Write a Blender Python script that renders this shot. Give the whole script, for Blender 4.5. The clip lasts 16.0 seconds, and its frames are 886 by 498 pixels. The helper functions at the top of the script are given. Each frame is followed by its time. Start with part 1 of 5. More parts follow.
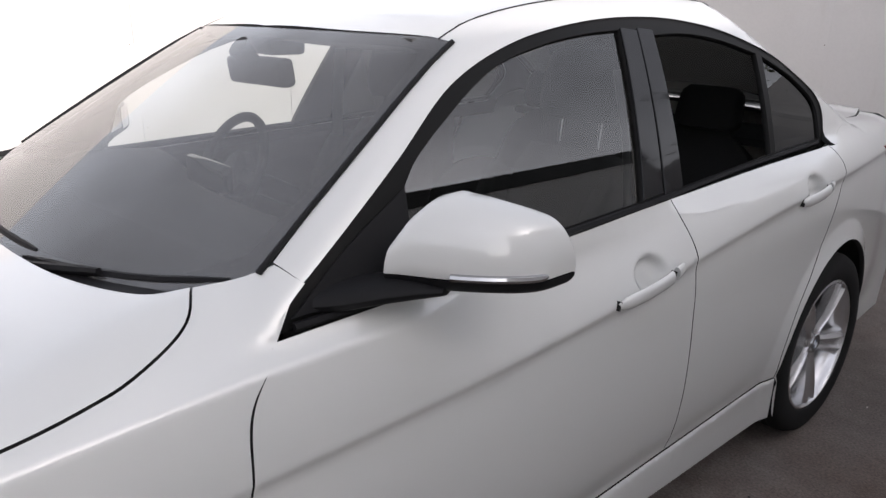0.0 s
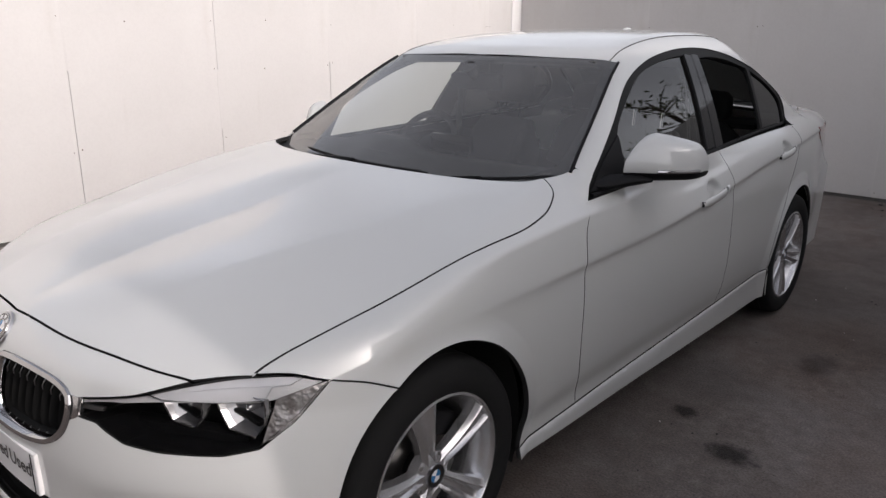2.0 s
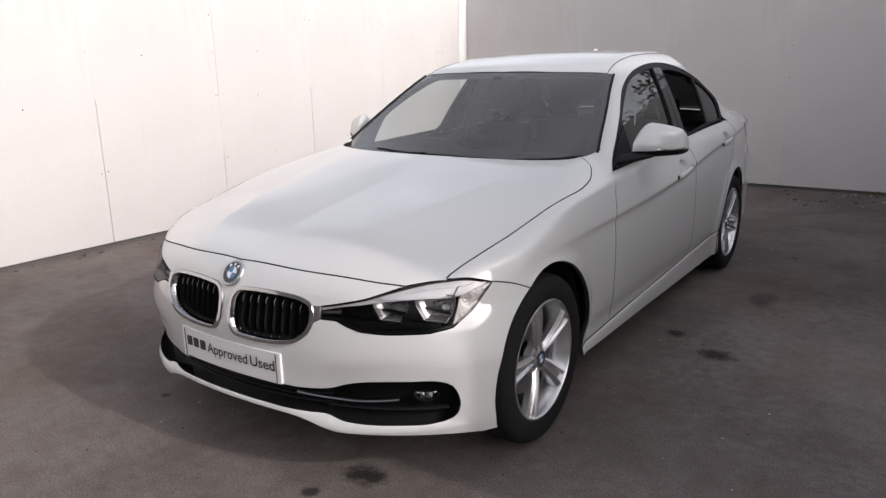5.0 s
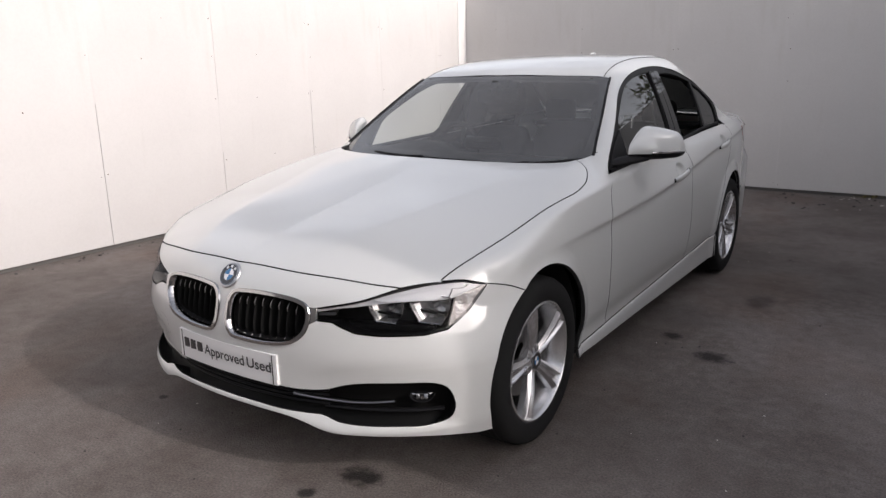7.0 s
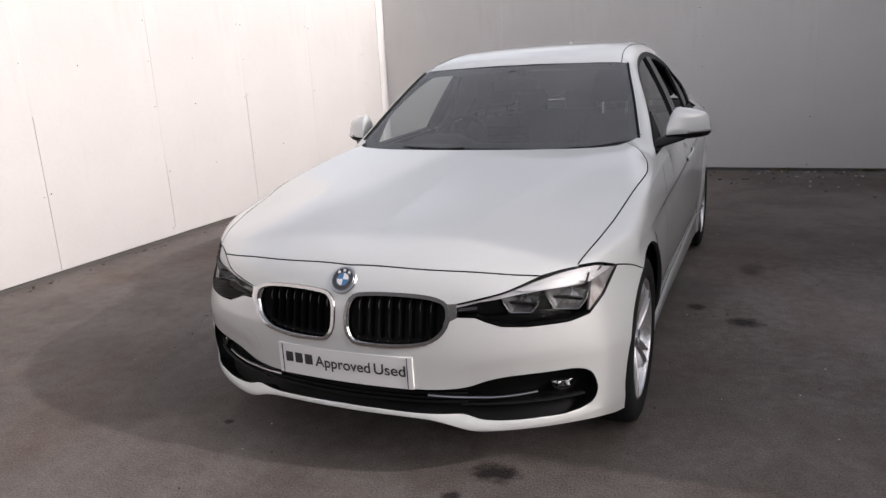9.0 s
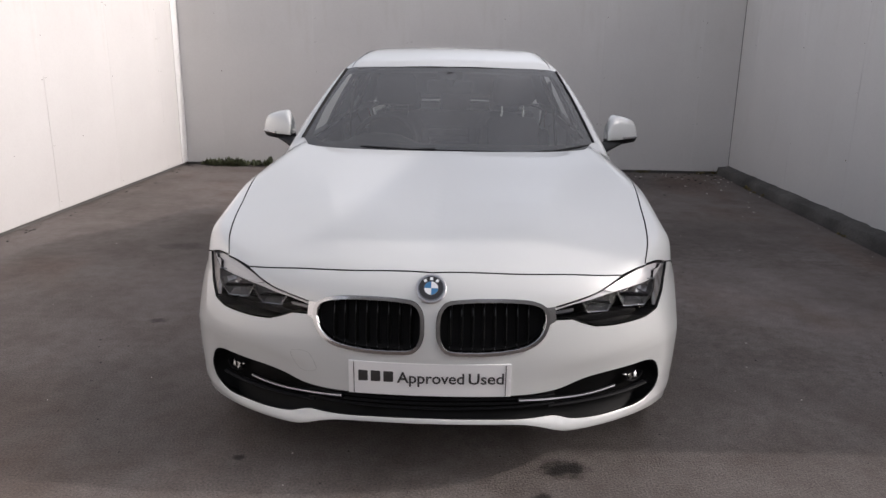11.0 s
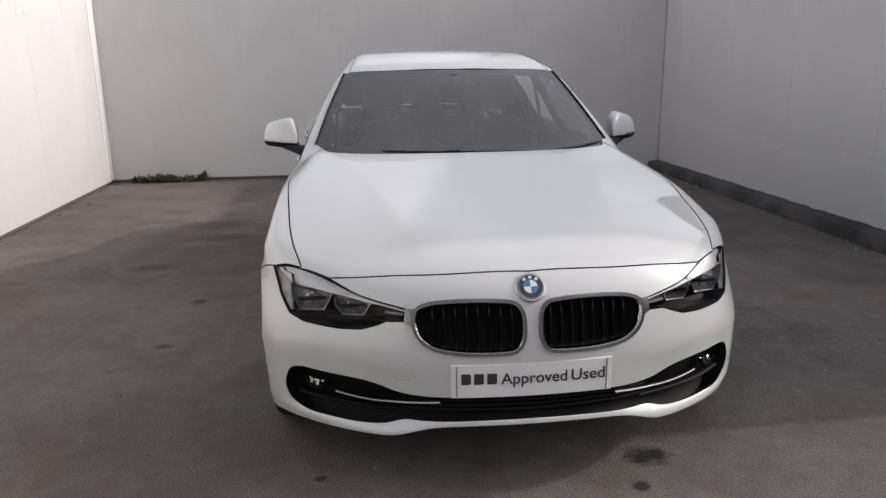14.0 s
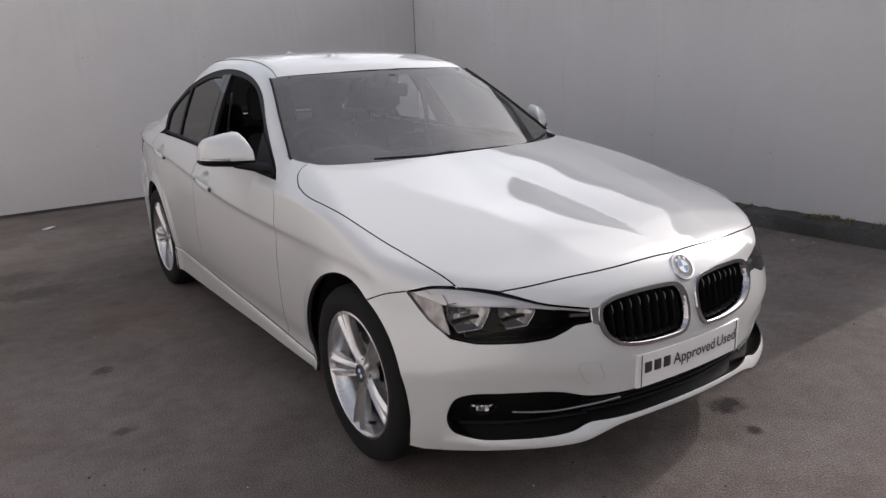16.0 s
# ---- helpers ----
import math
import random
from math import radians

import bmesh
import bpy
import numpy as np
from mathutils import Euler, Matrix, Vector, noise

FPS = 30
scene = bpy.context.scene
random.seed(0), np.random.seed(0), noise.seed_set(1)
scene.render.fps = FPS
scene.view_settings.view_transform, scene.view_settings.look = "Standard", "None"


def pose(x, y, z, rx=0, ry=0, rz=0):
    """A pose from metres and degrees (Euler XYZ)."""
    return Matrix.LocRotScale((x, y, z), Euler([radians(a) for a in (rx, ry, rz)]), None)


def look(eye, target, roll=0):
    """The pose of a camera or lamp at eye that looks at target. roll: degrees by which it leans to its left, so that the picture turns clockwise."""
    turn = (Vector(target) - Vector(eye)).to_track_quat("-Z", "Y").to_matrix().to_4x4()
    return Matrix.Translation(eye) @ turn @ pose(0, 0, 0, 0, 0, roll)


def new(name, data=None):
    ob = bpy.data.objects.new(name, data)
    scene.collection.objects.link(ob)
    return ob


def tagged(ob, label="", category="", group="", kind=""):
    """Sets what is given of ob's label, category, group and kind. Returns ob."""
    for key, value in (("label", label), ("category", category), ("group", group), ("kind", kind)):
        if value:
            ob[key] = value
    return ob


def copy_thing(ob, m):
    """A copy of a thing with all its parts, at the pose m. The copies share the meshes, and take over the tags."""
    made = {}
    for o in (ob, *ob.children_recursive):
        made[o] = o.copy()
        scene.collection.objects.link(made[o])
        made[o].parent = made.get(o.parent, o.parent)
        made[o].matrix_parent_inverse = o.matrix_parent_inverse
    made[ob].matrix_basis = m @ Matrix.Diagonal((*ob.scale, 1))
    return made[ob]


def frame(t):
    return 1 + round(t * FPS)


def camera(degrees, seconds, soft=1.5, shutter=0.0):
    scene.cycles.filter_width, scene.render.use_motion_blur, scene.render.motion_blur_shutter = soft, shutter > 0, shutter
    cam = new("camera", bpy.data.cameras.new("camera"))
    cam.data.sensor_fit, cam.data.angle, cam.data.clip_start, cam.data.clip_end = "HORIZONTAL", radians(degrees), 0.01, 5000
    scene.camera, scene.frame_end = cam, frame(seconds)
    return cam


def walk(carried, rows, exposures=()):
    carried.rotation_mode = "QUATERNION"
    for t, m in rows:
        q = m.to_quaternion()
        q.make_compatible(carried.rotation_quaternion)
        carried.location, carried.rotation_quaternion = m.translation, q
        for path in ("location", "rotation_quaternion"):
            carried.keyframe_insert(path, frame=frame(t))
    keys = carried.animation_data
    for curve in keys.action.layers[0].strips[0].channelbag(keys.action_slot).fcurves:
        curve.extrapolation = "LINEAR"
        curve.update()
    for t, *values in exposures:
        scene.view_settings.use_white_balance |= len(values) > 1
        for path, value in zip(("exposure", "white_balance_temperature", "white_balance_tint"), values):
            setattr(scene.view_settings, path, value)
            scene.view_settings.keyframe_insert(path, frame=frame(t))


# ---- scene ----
cam = camera(63.03, 16.0, soft=1.45)
# seconds, x, y, z, and the turn about x, y and z in degrees
PATH = [
    (0.0, 1.7259, 0.3027, 1.4118, 71.851, -0.700, 48.613),
    (0.5, 1.8261, -0.0877, 1.4088, 72.919, -0.577, 48.172),
    (1.0, 1.8873, -0.4957, 1.4288, 73.433, -0.498, 45.761),
    (1.5, 1.9170, -0.8957, 1.4329, 72.985, -0.436, 42.591),
    (2.0, 2.0014, -1.2341, 1.4440, 73.648, -0.408, 42.004),
    (2.5, 1.9753, -1.6042, 1.4107, 74.643, -0.248, 39.656),
    (3.0, 2.0087, -1.9228, 1.4199, 74.830, 0.310, 37.887),
    (3.5, 2.0734, -2.1190, 1.4280, 75.092, 0.680, 36.405),
    (4.0, 2.0405, -2.2936, 1.4281, 75.193, 1.228, 34.545),
    (6.5, 2.0627, -2.3270, 1.4328, 75.816, 0.986, 34.790),
    (7.0, 2.0688, -2.3226, 1.4297, 75.801, 1.089, 34.661),
    (7.5, 2.0701, -2.3105, 1.4317, 75.648, 1.206, 34.937),
    (8.0, 1.9608, -2.4000, 1.4285, 75.487, 1.074, 32.925),
    (8.5, 1.6895, -2.6205, 1.4299, 75.434, 1.534, 28.178),
    (9.0, 1.2940, -2.7178, 1.4138, 75.495, 3.081, 23.679),
    (9.5, 0.8729, -2.8783, 1.4369, 75.318, 1.952, 15.816),
    (9.7, 0.7075, -2.9350, 1.4532, 74.950, 1.284, 12.836),
    (11.8, 0.0386, -2.9042, 1.4471, 74.745, -0.602, 0.450),
    (12.0, 0.0382, -2.8995, 1.4626, 74.533, -0.481, 0.309),
    (12.5, 0.0526, -2.8953, 1.4618, 74.647, 0.043, -0.014),
    (13.0, 0.0448, -2.8789, 1.4554, 74.919, -0.054, 0.032),
    (13.5, -0.1812, -2.9040, 1.4457, 75.410, -0.149, -2.859),
    (14.0, -0.5292, -2.8772, 1.4237, 75.335, 0.630, -6.677),
    (14.5, -0.8401, -2.6908, 1.4312, 74.424, 2.949, -11.828),
    (15.0, -1.2932, -2.5095, 1.4143, 74.721, 1.770, -21.919),
    (15.5, -1.5878, -2.2924, 1.3995, 73.322, 2.224, -28.958),
    (16.0, -1.9514, -2.1990, 1.4273, 75.083, 2.296, -34.195),
]
walk(cam, [(t, pose(x, y, z, rx, ry, rz)) for t, x, y, z, rx, ry, rz in PATH],
     exposures=[(t, e, 6580 if t < 11 else 6530, 16) for t, e in ((0.0, 1.08), (0.5, 0.82), (1.0, 0.60), (1.5, 0.47), (2.5, 0.39), (3.5, 0.53), (4.2, 0.60), (7.0, 0.59), (9.0, 0.57), (12.5, 0.63), (14.5, 0.58), (16.0, 0.58))])

# ---- light: a low sun from the side over the fence, and a hazy sky ----
SUN_UP, SUN_SIDE = 28.9, 2.0
sky_world = bpy.data.worlds.new("sky")
scene.world = sky_world
sky_world.use_nodes = True
_nt = sky_world.node_tree
_sky = _nt.nodes.new("ShaderNodeTexSky")
_sky.sky_type, _sky.sun_disc = "NISHITA", False
_sky.sun_elevation, _sky.sun_rotation = radians(SUN_UP), radians(90 - SUN_SIDE)
_sky.dust_density, _sky.air_density = 3.0, 1.2
_haze = _nt.nodes.new("ShaderNodeHueSaturation")
_haze.inputs["Saturation"].default_value = 0.3
_nt.links.new(_sky.outputs[0], _haze.inputs["Color"])
# thin broken cloud over the whole sky
_dir = _nt.nodes.new("ShaderNodeTexCoord")
_cloud = _nt.nodes.new("ShaderNodeTexNoise")
_cloud.inputs["Scale"].default_value, _cloud.inputs["Detail"].default_value = 3.2, 5.0
_veil = _nt.nodes.new("ShaderNodeMapRange")
_veil.inputs[1].default_value, _veil.inputs[2].default_value = 0.36, 0.64
_veil.inputs[3].default_value, _veil.inputs[4].default_value = 0.74, 1.26
_mixed = _nt.nodes.new("ShaderNodeVectorMath")
_mixed.operation = "SCALE"
_nt.links.new(_dir.outputs["Generated"], _cloud.inputs["Vector"])
_nt.links.new(_cloud.outputs[0], _veil.inputs[0])
_nt.links.new(_haze.outputs[0], _mixed.inputs[0])
_nt.links.new(_veil.outputs[0], _mixed.inputs["Scale"])
_nt.links.new(_mixed.outputs[0], _nt.nodes["Background"].inputs[0])
_nt.nodes["Background"].inputs[1].default_value = 0.157
sun = new("sun", bpy.data.lights.new("sun", "SUN"))
sun.data.energy, sun.data.angle, sun.data.color = 1.08, radians(0.8), (1.0, 0.945, 0.89)
_a, _e = radians(SUN_SIDE), radians(SUN_UP)
sun.matrix_world = look((20 * math.cos(_a), 20 * math.sin(_a), 20 * math.tan(_e)), (0, 0, 0))


# ---- materials ----
def material(name, color, rough=0.5, metal=0.0, coat=0.0, **more):
    m = bpy.data.materials.new(name)
    m.use_nodes = True
    b = m.node_tree.nodes["Principled BSDF"]
    b.inputs["Base Color"].default_value = (*color, 1)
    b.inputs["Roughness"].default_value = rough
    b.inputs["Metallic"].default_value = metal
    b.inputs["Coat Weight"].default_value = coat
    b.inputs["Coat Roughness"].default_value = 0.045
    for k, v in more.items():
        b.inputs[k.replace("_", " ")].default_value = v
    return m


def node(m, kind, **sets):
    n = m.node_tree.nodes.new(kind)
    for k, v in sets.items():
        if k in n.inputs:
            n.inputs[k].default_value = v
        else:
            n.inputs[k.replace("_", " ")].default_value = v
    return n


def bsdf(m):
    return m.node_tree.nodes["Principled BSDF"]


def noise_color(m, scale, dark, light, lo=0.3, hi=0.7, detail=6, coords="Object", stretch=(1, 1, 1)):
    """Drives the base colour between two colours by noise at one scale; returns the colour's socket."""
    t = m.node_tree
    co = t.nodes.new("ShaderNodeTexCoord")
    mp = node(m, "ShaderNodeMapping", Scale=stretch)
    nz = node(m, "ShaderNodeTexNoise", Scale=scale, Detail=detail)
    rp = t.nodes.new("ShaderNodeValToRGB")
    rp.color_ramp.elements[0].position, rp.color_ramp.elements[1].position = lo, hi
    rp.color_ramp.elements[0].color, rp.color_ramp.elements[1].color = (*dark, 1), (*light, 1)
    t.links.new(co.outputs[coords], mp.inputs[0])
    t.links.new(mp.outputs[0], nz.inputs[0])
    t.links.new(nz.outputs[0], rp.inputs[0])
    return rp.outputs[0]


def multiply(m, a, b, fac=1.0):
    t = m.node_tree
    mx = t.nodes.new("ShaderNodeMix")
    mx.data_type, mx.blend_type = "RGBA", "MULTIPLY"
    mx.inputs[0].default_value = fac
    t.links.new(a, mx.inputs[6])
    t.links.new(b, mx.inputs[7])
    return mx.outputs[2]


def relief(m, scale, strength, distance=0.01, detail=4, coords="Object", target="Normal"):
    t = m.node_tree
    co = t.nodes.new("ShaderNodeTexCoord")
    nz = node(m, "ShaderNodeTexNoise", Scale=scale, Detail=detail)
    bp = node(m, "ShaderNodeBump", Strength=strength, Distance=distance)
    t.links.new(co.outputs[coords], nz.inputs[0])
    t.links.new(nz.outputs[0], bp.inputs["Height"])
    t.links.new(bp.outputs[0], bsdf(m).inputs[target])
    return m


def base(m, socket):
    m.node_tree.links.new(socket, bsdf(m).inputs["Base Color"])
    return m


PAINT = material("pearl_white_paint", (0.588, 0.600, 0.588), 0.34, 0.0, 1.0, Coat_IOR=1.75)
PAINT.node_tree.nodes["Principled BSDF"].inputs["Coat Roughness"].default_value = 0.04
relief(PAINT, 900, 0.05, 0.001)
BLACK = material("black_gloss_trim", (0.006, 0.006, 0.007), 0.06, Specular_IOR_Level=0.3)
FRAME = material("window_frame_black", (0.005, 0.005, 0.005), 0.45, Specular_IOR_Level=0.10)
MATT = relief(material("black_plastic", (0.009, 0.009, 0.010), 0.55, Specular_IOR_Level=0.13), 400, 0.15, 0.001)
VOID = material("dark_cavity", (0.006, 0.006, 0.006), 0.9)
CHROME = material("chrome", (0.46, 0.46, 0.47), 0.10, 1.0)
SATIN = material("satin_silver", (0.55, 0.55, 0.56), 0.28, 1.0)
ALLOY = relief(material("silver_alloy", (0.62, 0.62, 0.63), 0.27, 0.85, 0.6), 700, 0.04, 0.001)
TYRE = relief(material("tyre_rubber", (0.014, 0.014, 0.014), 0.85, Specular_IOR_Level=0.15), 160, 0.25, 0.002)
CLOTH = relief(material("charcoal_cloth", (0.012, 0.012, 0.013), 0.9), 300, 0.3, 0.002)
DASH = relief(material("dashboard_plastic", (0.012, 0.012, 0.013), 0.75), 500, 0.3, 0.001)


def pane_material(name, tint, gloss=1.0, dust_veil=0.0):
    """Clear sheet glass: sees through by its tint, and mirrors more the flatter it is looked at."""
    m = bpy.data.materials.new(name)
    m.use_nodes = True
    t = m.node_tree
    t.nodes.remove(bsdf(m))
    clear, shine, mix = t.nodes.new("ShaderNodeBsdfTransparent"), t.nodes.new("ShaderNodeBsdfGlossy"), t.nodes.new("ShaderNodeMixShader")
    clear.inputs[0].default_value = (*tint, 1)
    shine.inputs["Roughness"].default_value = 0.01
    lw = t.nodes.new("ShaderNodeLayerWeight")
    lw.inputs[0].default_value = 0.5
    pw = t.nodes.new("ShaderNodeMath")
    pw.operation = "POWER"
    pw.inputs[1].default_value = 4.5
    ma = t.nodes.new("ShaderNodeMath")
    ma.operation = "MULTIPLY_ADD"
    ma.inputs[1].default_value, ma.inputs[2].default_value = 0.85 * min(gloss, 1), 0.07 * gloss
    t.links.new(lw.outputs["Facing"], pw.inputs[0])
    t.links.new(pw.outputs[0], ma.inputs[0])
    t.links.new(ma.outputs[0], mix.inputs[0])
    t.links.new(clear.outputs[0], mix.inputs[1])
    t.links.new(shine.outputs[0], mix.inputs[2])
    # diffuse white film: dust, and the sky's mirrored veil painted in with it
    film_, dull = t.nodes.new("ShaderNodeMixShader"), t.nodes.new("ShaderNodeBsdfDiffuse")
    dull.inputs[0].default_value = (0.72, 0.72, 0.72, 1)
    film_.inputs[0].default_value = dust_veil
    t.links.new(mix.outputs[0], film_.inputs[1])
    t.links.new(dull.outputs[0], film_.inputs[2])
    t.links.new(film_.outputs[0], t.nodes["Material Output"].inputs[0])
    return m


GLASS = pane_material("window_glass", (0.50, 0.53, 0.52), 1.6)
SCREEN = pane_material("dusty_veiled_windscreen_glass", (0.56, 0.60, 0.585), 1.75, 0.075)
DARK_GLASS = pane_material("privacy_glass", (0.035, 0.037, 0.036))
CLEAR = pane_material("lamp_lens", (0.92, 0.92, 0.92), 0.14)


# ---- the car's surface, as smooth bounds that meet ----
def spl(xs, ys):
    """A smooth curve through a few knots."""
    xs, ys = np.array(xs, float), np.array(ys, float)
    m = np.gradient(ys, xs)

    def at(q):
        q = np.clip(q, xs[0], xs[-1])
        i = np.clip(np.searchsorted(xs, q) - 1, 0, len(xs) - 2)
        h = xs[i + 1] - xs[i]
        s = (q - xs[i]) / h
        return ((1 + 2 * s) * (1 - s) ** 2 * ys[i] + s * (1 - s) ** 2 * h * m[i]
                + s * s * (3 - 2 * s) * ys[i + 1] + s * s * (s - 1) * h * m[i + 1])
    return at


def smax(a, b, k):
    h = np.clip(0.5 + 0.5 * (a - b) / k, 0, 1)
    return a * h + b * (1 - h) + k * h * (1 - h)


plan = spl([-0.8, -0.4, 0, 0.5, 1.0, 1.6, 2.2, 2.7, 3.1, 3.45, 3.75, 3.9], [0.872, 0.900, 0.907, 0.900, 0.894, 0.898, 0.903, 0.902, 0.868, 0.815, 0.74, 0.67])
swage = spl([-0.6, 0.0, 0.7, 1.1, 1.4, 1.6, 1.95, 2.35, 2.85, 3.8], [0.735, 0.752, 0.757, 0.766, 0.786, 0.805, 0.853, 0.902, 0.945, 0.96])
shoulder = spl([-0.5, -0.36, -0.25, -0.17, 0.015, 0.242, 0.38, 0.626, 0.97, 1.4], [0.725, 0.762, 0.796, 0.812, 0.849, 0.879, 0.890, 0.904, 0.915, 0.928])
lower = spl([0.10, 0.18, 0.24, 0.30, 0.36, 0.45, 0.58, 0.70], [-0.048, -0.037, -0.034, -0.030, -0.014, -0.003, 0.0, -0.004])
sill_top = spl([0.0, 0.40, 0.718, 1.315, 1.859, 2.435, 2.8], [0.242, 0.248, 0.256, 0.276, 0.303, 0.334, 0.35])
nose = spl([0.12, 0.19, 0.24, 0.30, 0.42, 0.50, 0.58, 0.66, 0.72, 0.77, 0.85, 1.0], [-0.61, -0.71, -0.755, -0.764, -0.768, -0.769, -0.756, -0.733, -0.708, -0.672, -0.56, -0.3])
crown = spl([-0.8, -0.66, -0.5, -0.2, 0.1, 0.4, 0.7, 1.2, 2.6, 3.1, 3.5, 3.76, 3.86], [0.70, 0.765, 0.815, 0.880, 0.930, 0.980, 1.018, 1.03, 1.045, 1.07, 1.062, 1.055, 1.03])
camber = spl([-0.7, -0.55, -0.45, 0.0, 0.69, 2.5, 3.8], [0.18, 0.165, 0.125, 0.075, 0.02, 0.02, 0.06])
roofline = spl([0.9, 1.2, 1.42, 1.74, 2.01, 2.39, 2.72, 3.1], [1.262, 1.380, 1.428, 1.470, 1.485, 1.480, 1.436, 1.345])


def ridge(y):
    """How far out the hood's crease runs."""
    return np.interp(y, [-0.7, 0.6], [0.285, 0.615])


lip_edge = spl([0, 0.165, 0.30, 0.36, 0.42, 0.49, 0.585, 0.668, 0.742, 0.81, 0.9], [0.280, 0.277, 0.269, 0.257, 0.242, 0.234, 0.238, 0.241, 0.245, 0.250, 0.252])


def recess(x):
    """Upper edge of the set-back field round each fog lamp."""
    return 0.486 - 0.45 * (x - 0.74) ** 2


def body(x, y, z):
    """Below nought inside the lower body."""
    x = np.abs(x)
    d = z - swage(y)
    e = 0.5 * (d + np.sqrt(d * d + 4e-5))
    f = e - d
    up = -0.35 * e - 1.6 * e * e - 0.10 * e * np.clip((y - 2.7) / 0.5, 0, 1)
    groove = -0.85 * f * np.exp(-np.maximum(f, 0) / 0.024) * np.clip((y - 0.1) / 0.6, 0, 1)
    b = np.clip((y + 0.50) / 0.32, 0, 1) * np.clip((1.45 - y) / 0.45, 0, 1)
    g = z - shoulder(y)
    g = 0.5 * (g + np.sqrt(g * g + 6e-5))
    g2 = g - z + shoulder(y)
    up = up * (1 - b) + b * (-0.17 * e - 1.15 * g - 0.35 * g2 * np.exp(-np.maximum(g2, 0) / 0.016))
    flare = 0
    for y0 in (0.0, 2.81):
        q = (0.440 - np.hypot(y - y0, z - 0.335)) / 0.068
        flare = flare + 0.016 * np.minimum(0.5 * (q + np.sqrt(q * q + 0.004)), 1.05)
    tuck = np.where(z < 0.70, lower(z), -0.004) * (1 - 0.6 * np.clip((-0.25 - y) / 0.15, 0, 1))
    cup = -0.028 * (np.exp(-np.hypot((y - 1.695) / 0.050, (z - 0.843) / 0.038) ** 5) + np.exp(-np.hypot((y - 2.525) / 0.048, (z - 0.927) / 0.036) ** 5))
    # the skirt under the doors stands out, with a narrow shelf along its top
    skirt = 0.013 / (1 + np.exp(np.clip((z - sill_top(y) + 0.005) / 0.0016, -30, 30))) * np.clip((y - 0.2) / 0.1, 0, 1) * np.clip((2.7 - y) / 0.1, 0, 1)
    w = plan(y) + cup + skirt + up + tuck + groove + flare * np.clip(-d / 0.08, 0, 1)
    top = crown(y) - camber(y) * x * x + (0.0165 - 0.075 * np.sqrt((x - ridge(y)) ** 2 + 1.5e-4)) * np.clip((0.56 - y) / 0.7, 0, 1) * np.clip((y + 0.7) / 0.3, 0, 1)
    front = nose(z) + 0.300 * x ** 2 + (0.446 - 0.17 * np.clip((0.66 - z) / 0.2, 0, 1)) * x ** 6
    front = front + (0.004 + 0.13 * np.clip(recess(x) - z, 0, 0.09)) / ((1 + np.exp(np.clip((z - recess(x)) / 0.009, -30, 30))) * (1 + np.exp(np.clip((x - 0.815) / 0.012, -30, 30)))) * np.clip((x - 0.30) / 0.15, 0, 1)
    # the chin's lip juts out under the intake: a shelf above its edge, a face that falls back below it
    u = z - lip_edge(x)
    chin = -0.790 + 0.33 * x ** 2 + 0.30 * x ** 6 + np.where(u > 0, 0.95 * u, -0.45 * u) + 0.004 * np.exp(-(u / 0.006) ** 2)
    front = -smax(-front, -chin, 0.006)
    rear = 3.86 - 0.16 * np.abs(z - 0.75) - 0.12 * x ** 2 - 0.25 * x ** 6
    return smax(smax(smax(x - w, z - top, 0.09 - 0.045 * b), front - y, 0.05), y - rear, 0.08)


def cabin(x, y, z):
    """Below nought inside the glasshouse."""
    x = np.abs(x)
    w = 0.808 - 0.42 * (np.maximum(z, 0.955) - 1.0) - 0.30 * np.maximum(z - 1.0, 0) ** 2 - 0.007 * np.maximum(y - 1.6, 0) ** 2 - 0.03 * np.maximum(1.2 - y, 0) ** 2
    top = roofline(y) - np.interp(y, [1.2, 1.75], [0.10, 0.06]) * x * x
    front = 0.56 + 1.66 * (z - 1.0) + 0.25 * (z - 1.0) ** 2 + 0.36 * x * x
    rear = 3.265 - 1.9 * (z - 1.05) - 0.30 * x * x
    return smax(smax(smax(x - w, z - top, 0.07), front - y, 0.05), y - rear, 0.05)


def shell(x, y, z):
    """Lower body and glasshouse in one, where they run into each other."""
    return -smax(-body(x, y, z), -cabin(x, y, z), 0.025)


def meet(fn, start, way, far):
    """Where rays from start first come onto the surface fn = 0, going way for at most far."""
    start, way = np.atleast_2d(start).astype(float), np.atleast_2d(way).astype(float)
    lo, hi = np.zeros(len(start)), np.full(len(start), np.nan)
    for s in np.linspace(0, far, 121)[1:]:
        p = start + way * s
        inside = fn(p[:, 0], p[:, 1], p[:, 2]) <= 0
        hi = np.where(np.isnan(hi) & inside, s, hi)
        lo = np.where(np.isnan(hi), s, lo)
    hi = np.where(np.isnan(hi), far, hi)
    for _ in range(30):
        mid = (lo + hi) / 2
        p = start + way * mid[:, None]
        inside = fn(p[:, 0], p[:, 1], p[:, 2]) <= 0
        hi, lo = np.where(inside, mid, hi), np.where(inside, lo, mid)
    return start + way * hi[:, None]


# ---- building helpers ----
def finish(name, bm, mat, smooth=True, angle=40):
    me = bpy.data.meshes.new(name)
    bm.normal_update()
    bm.to_mesh(me)
    bm.free()
    for m in (mat if isinstance(mat, (list, tuple)) else [mat]):
        me.materials.append(m)
    if smooth:
        me.shade_smooth()
        me.set_sharp_from_angle(angle=radians(angle))
    return me


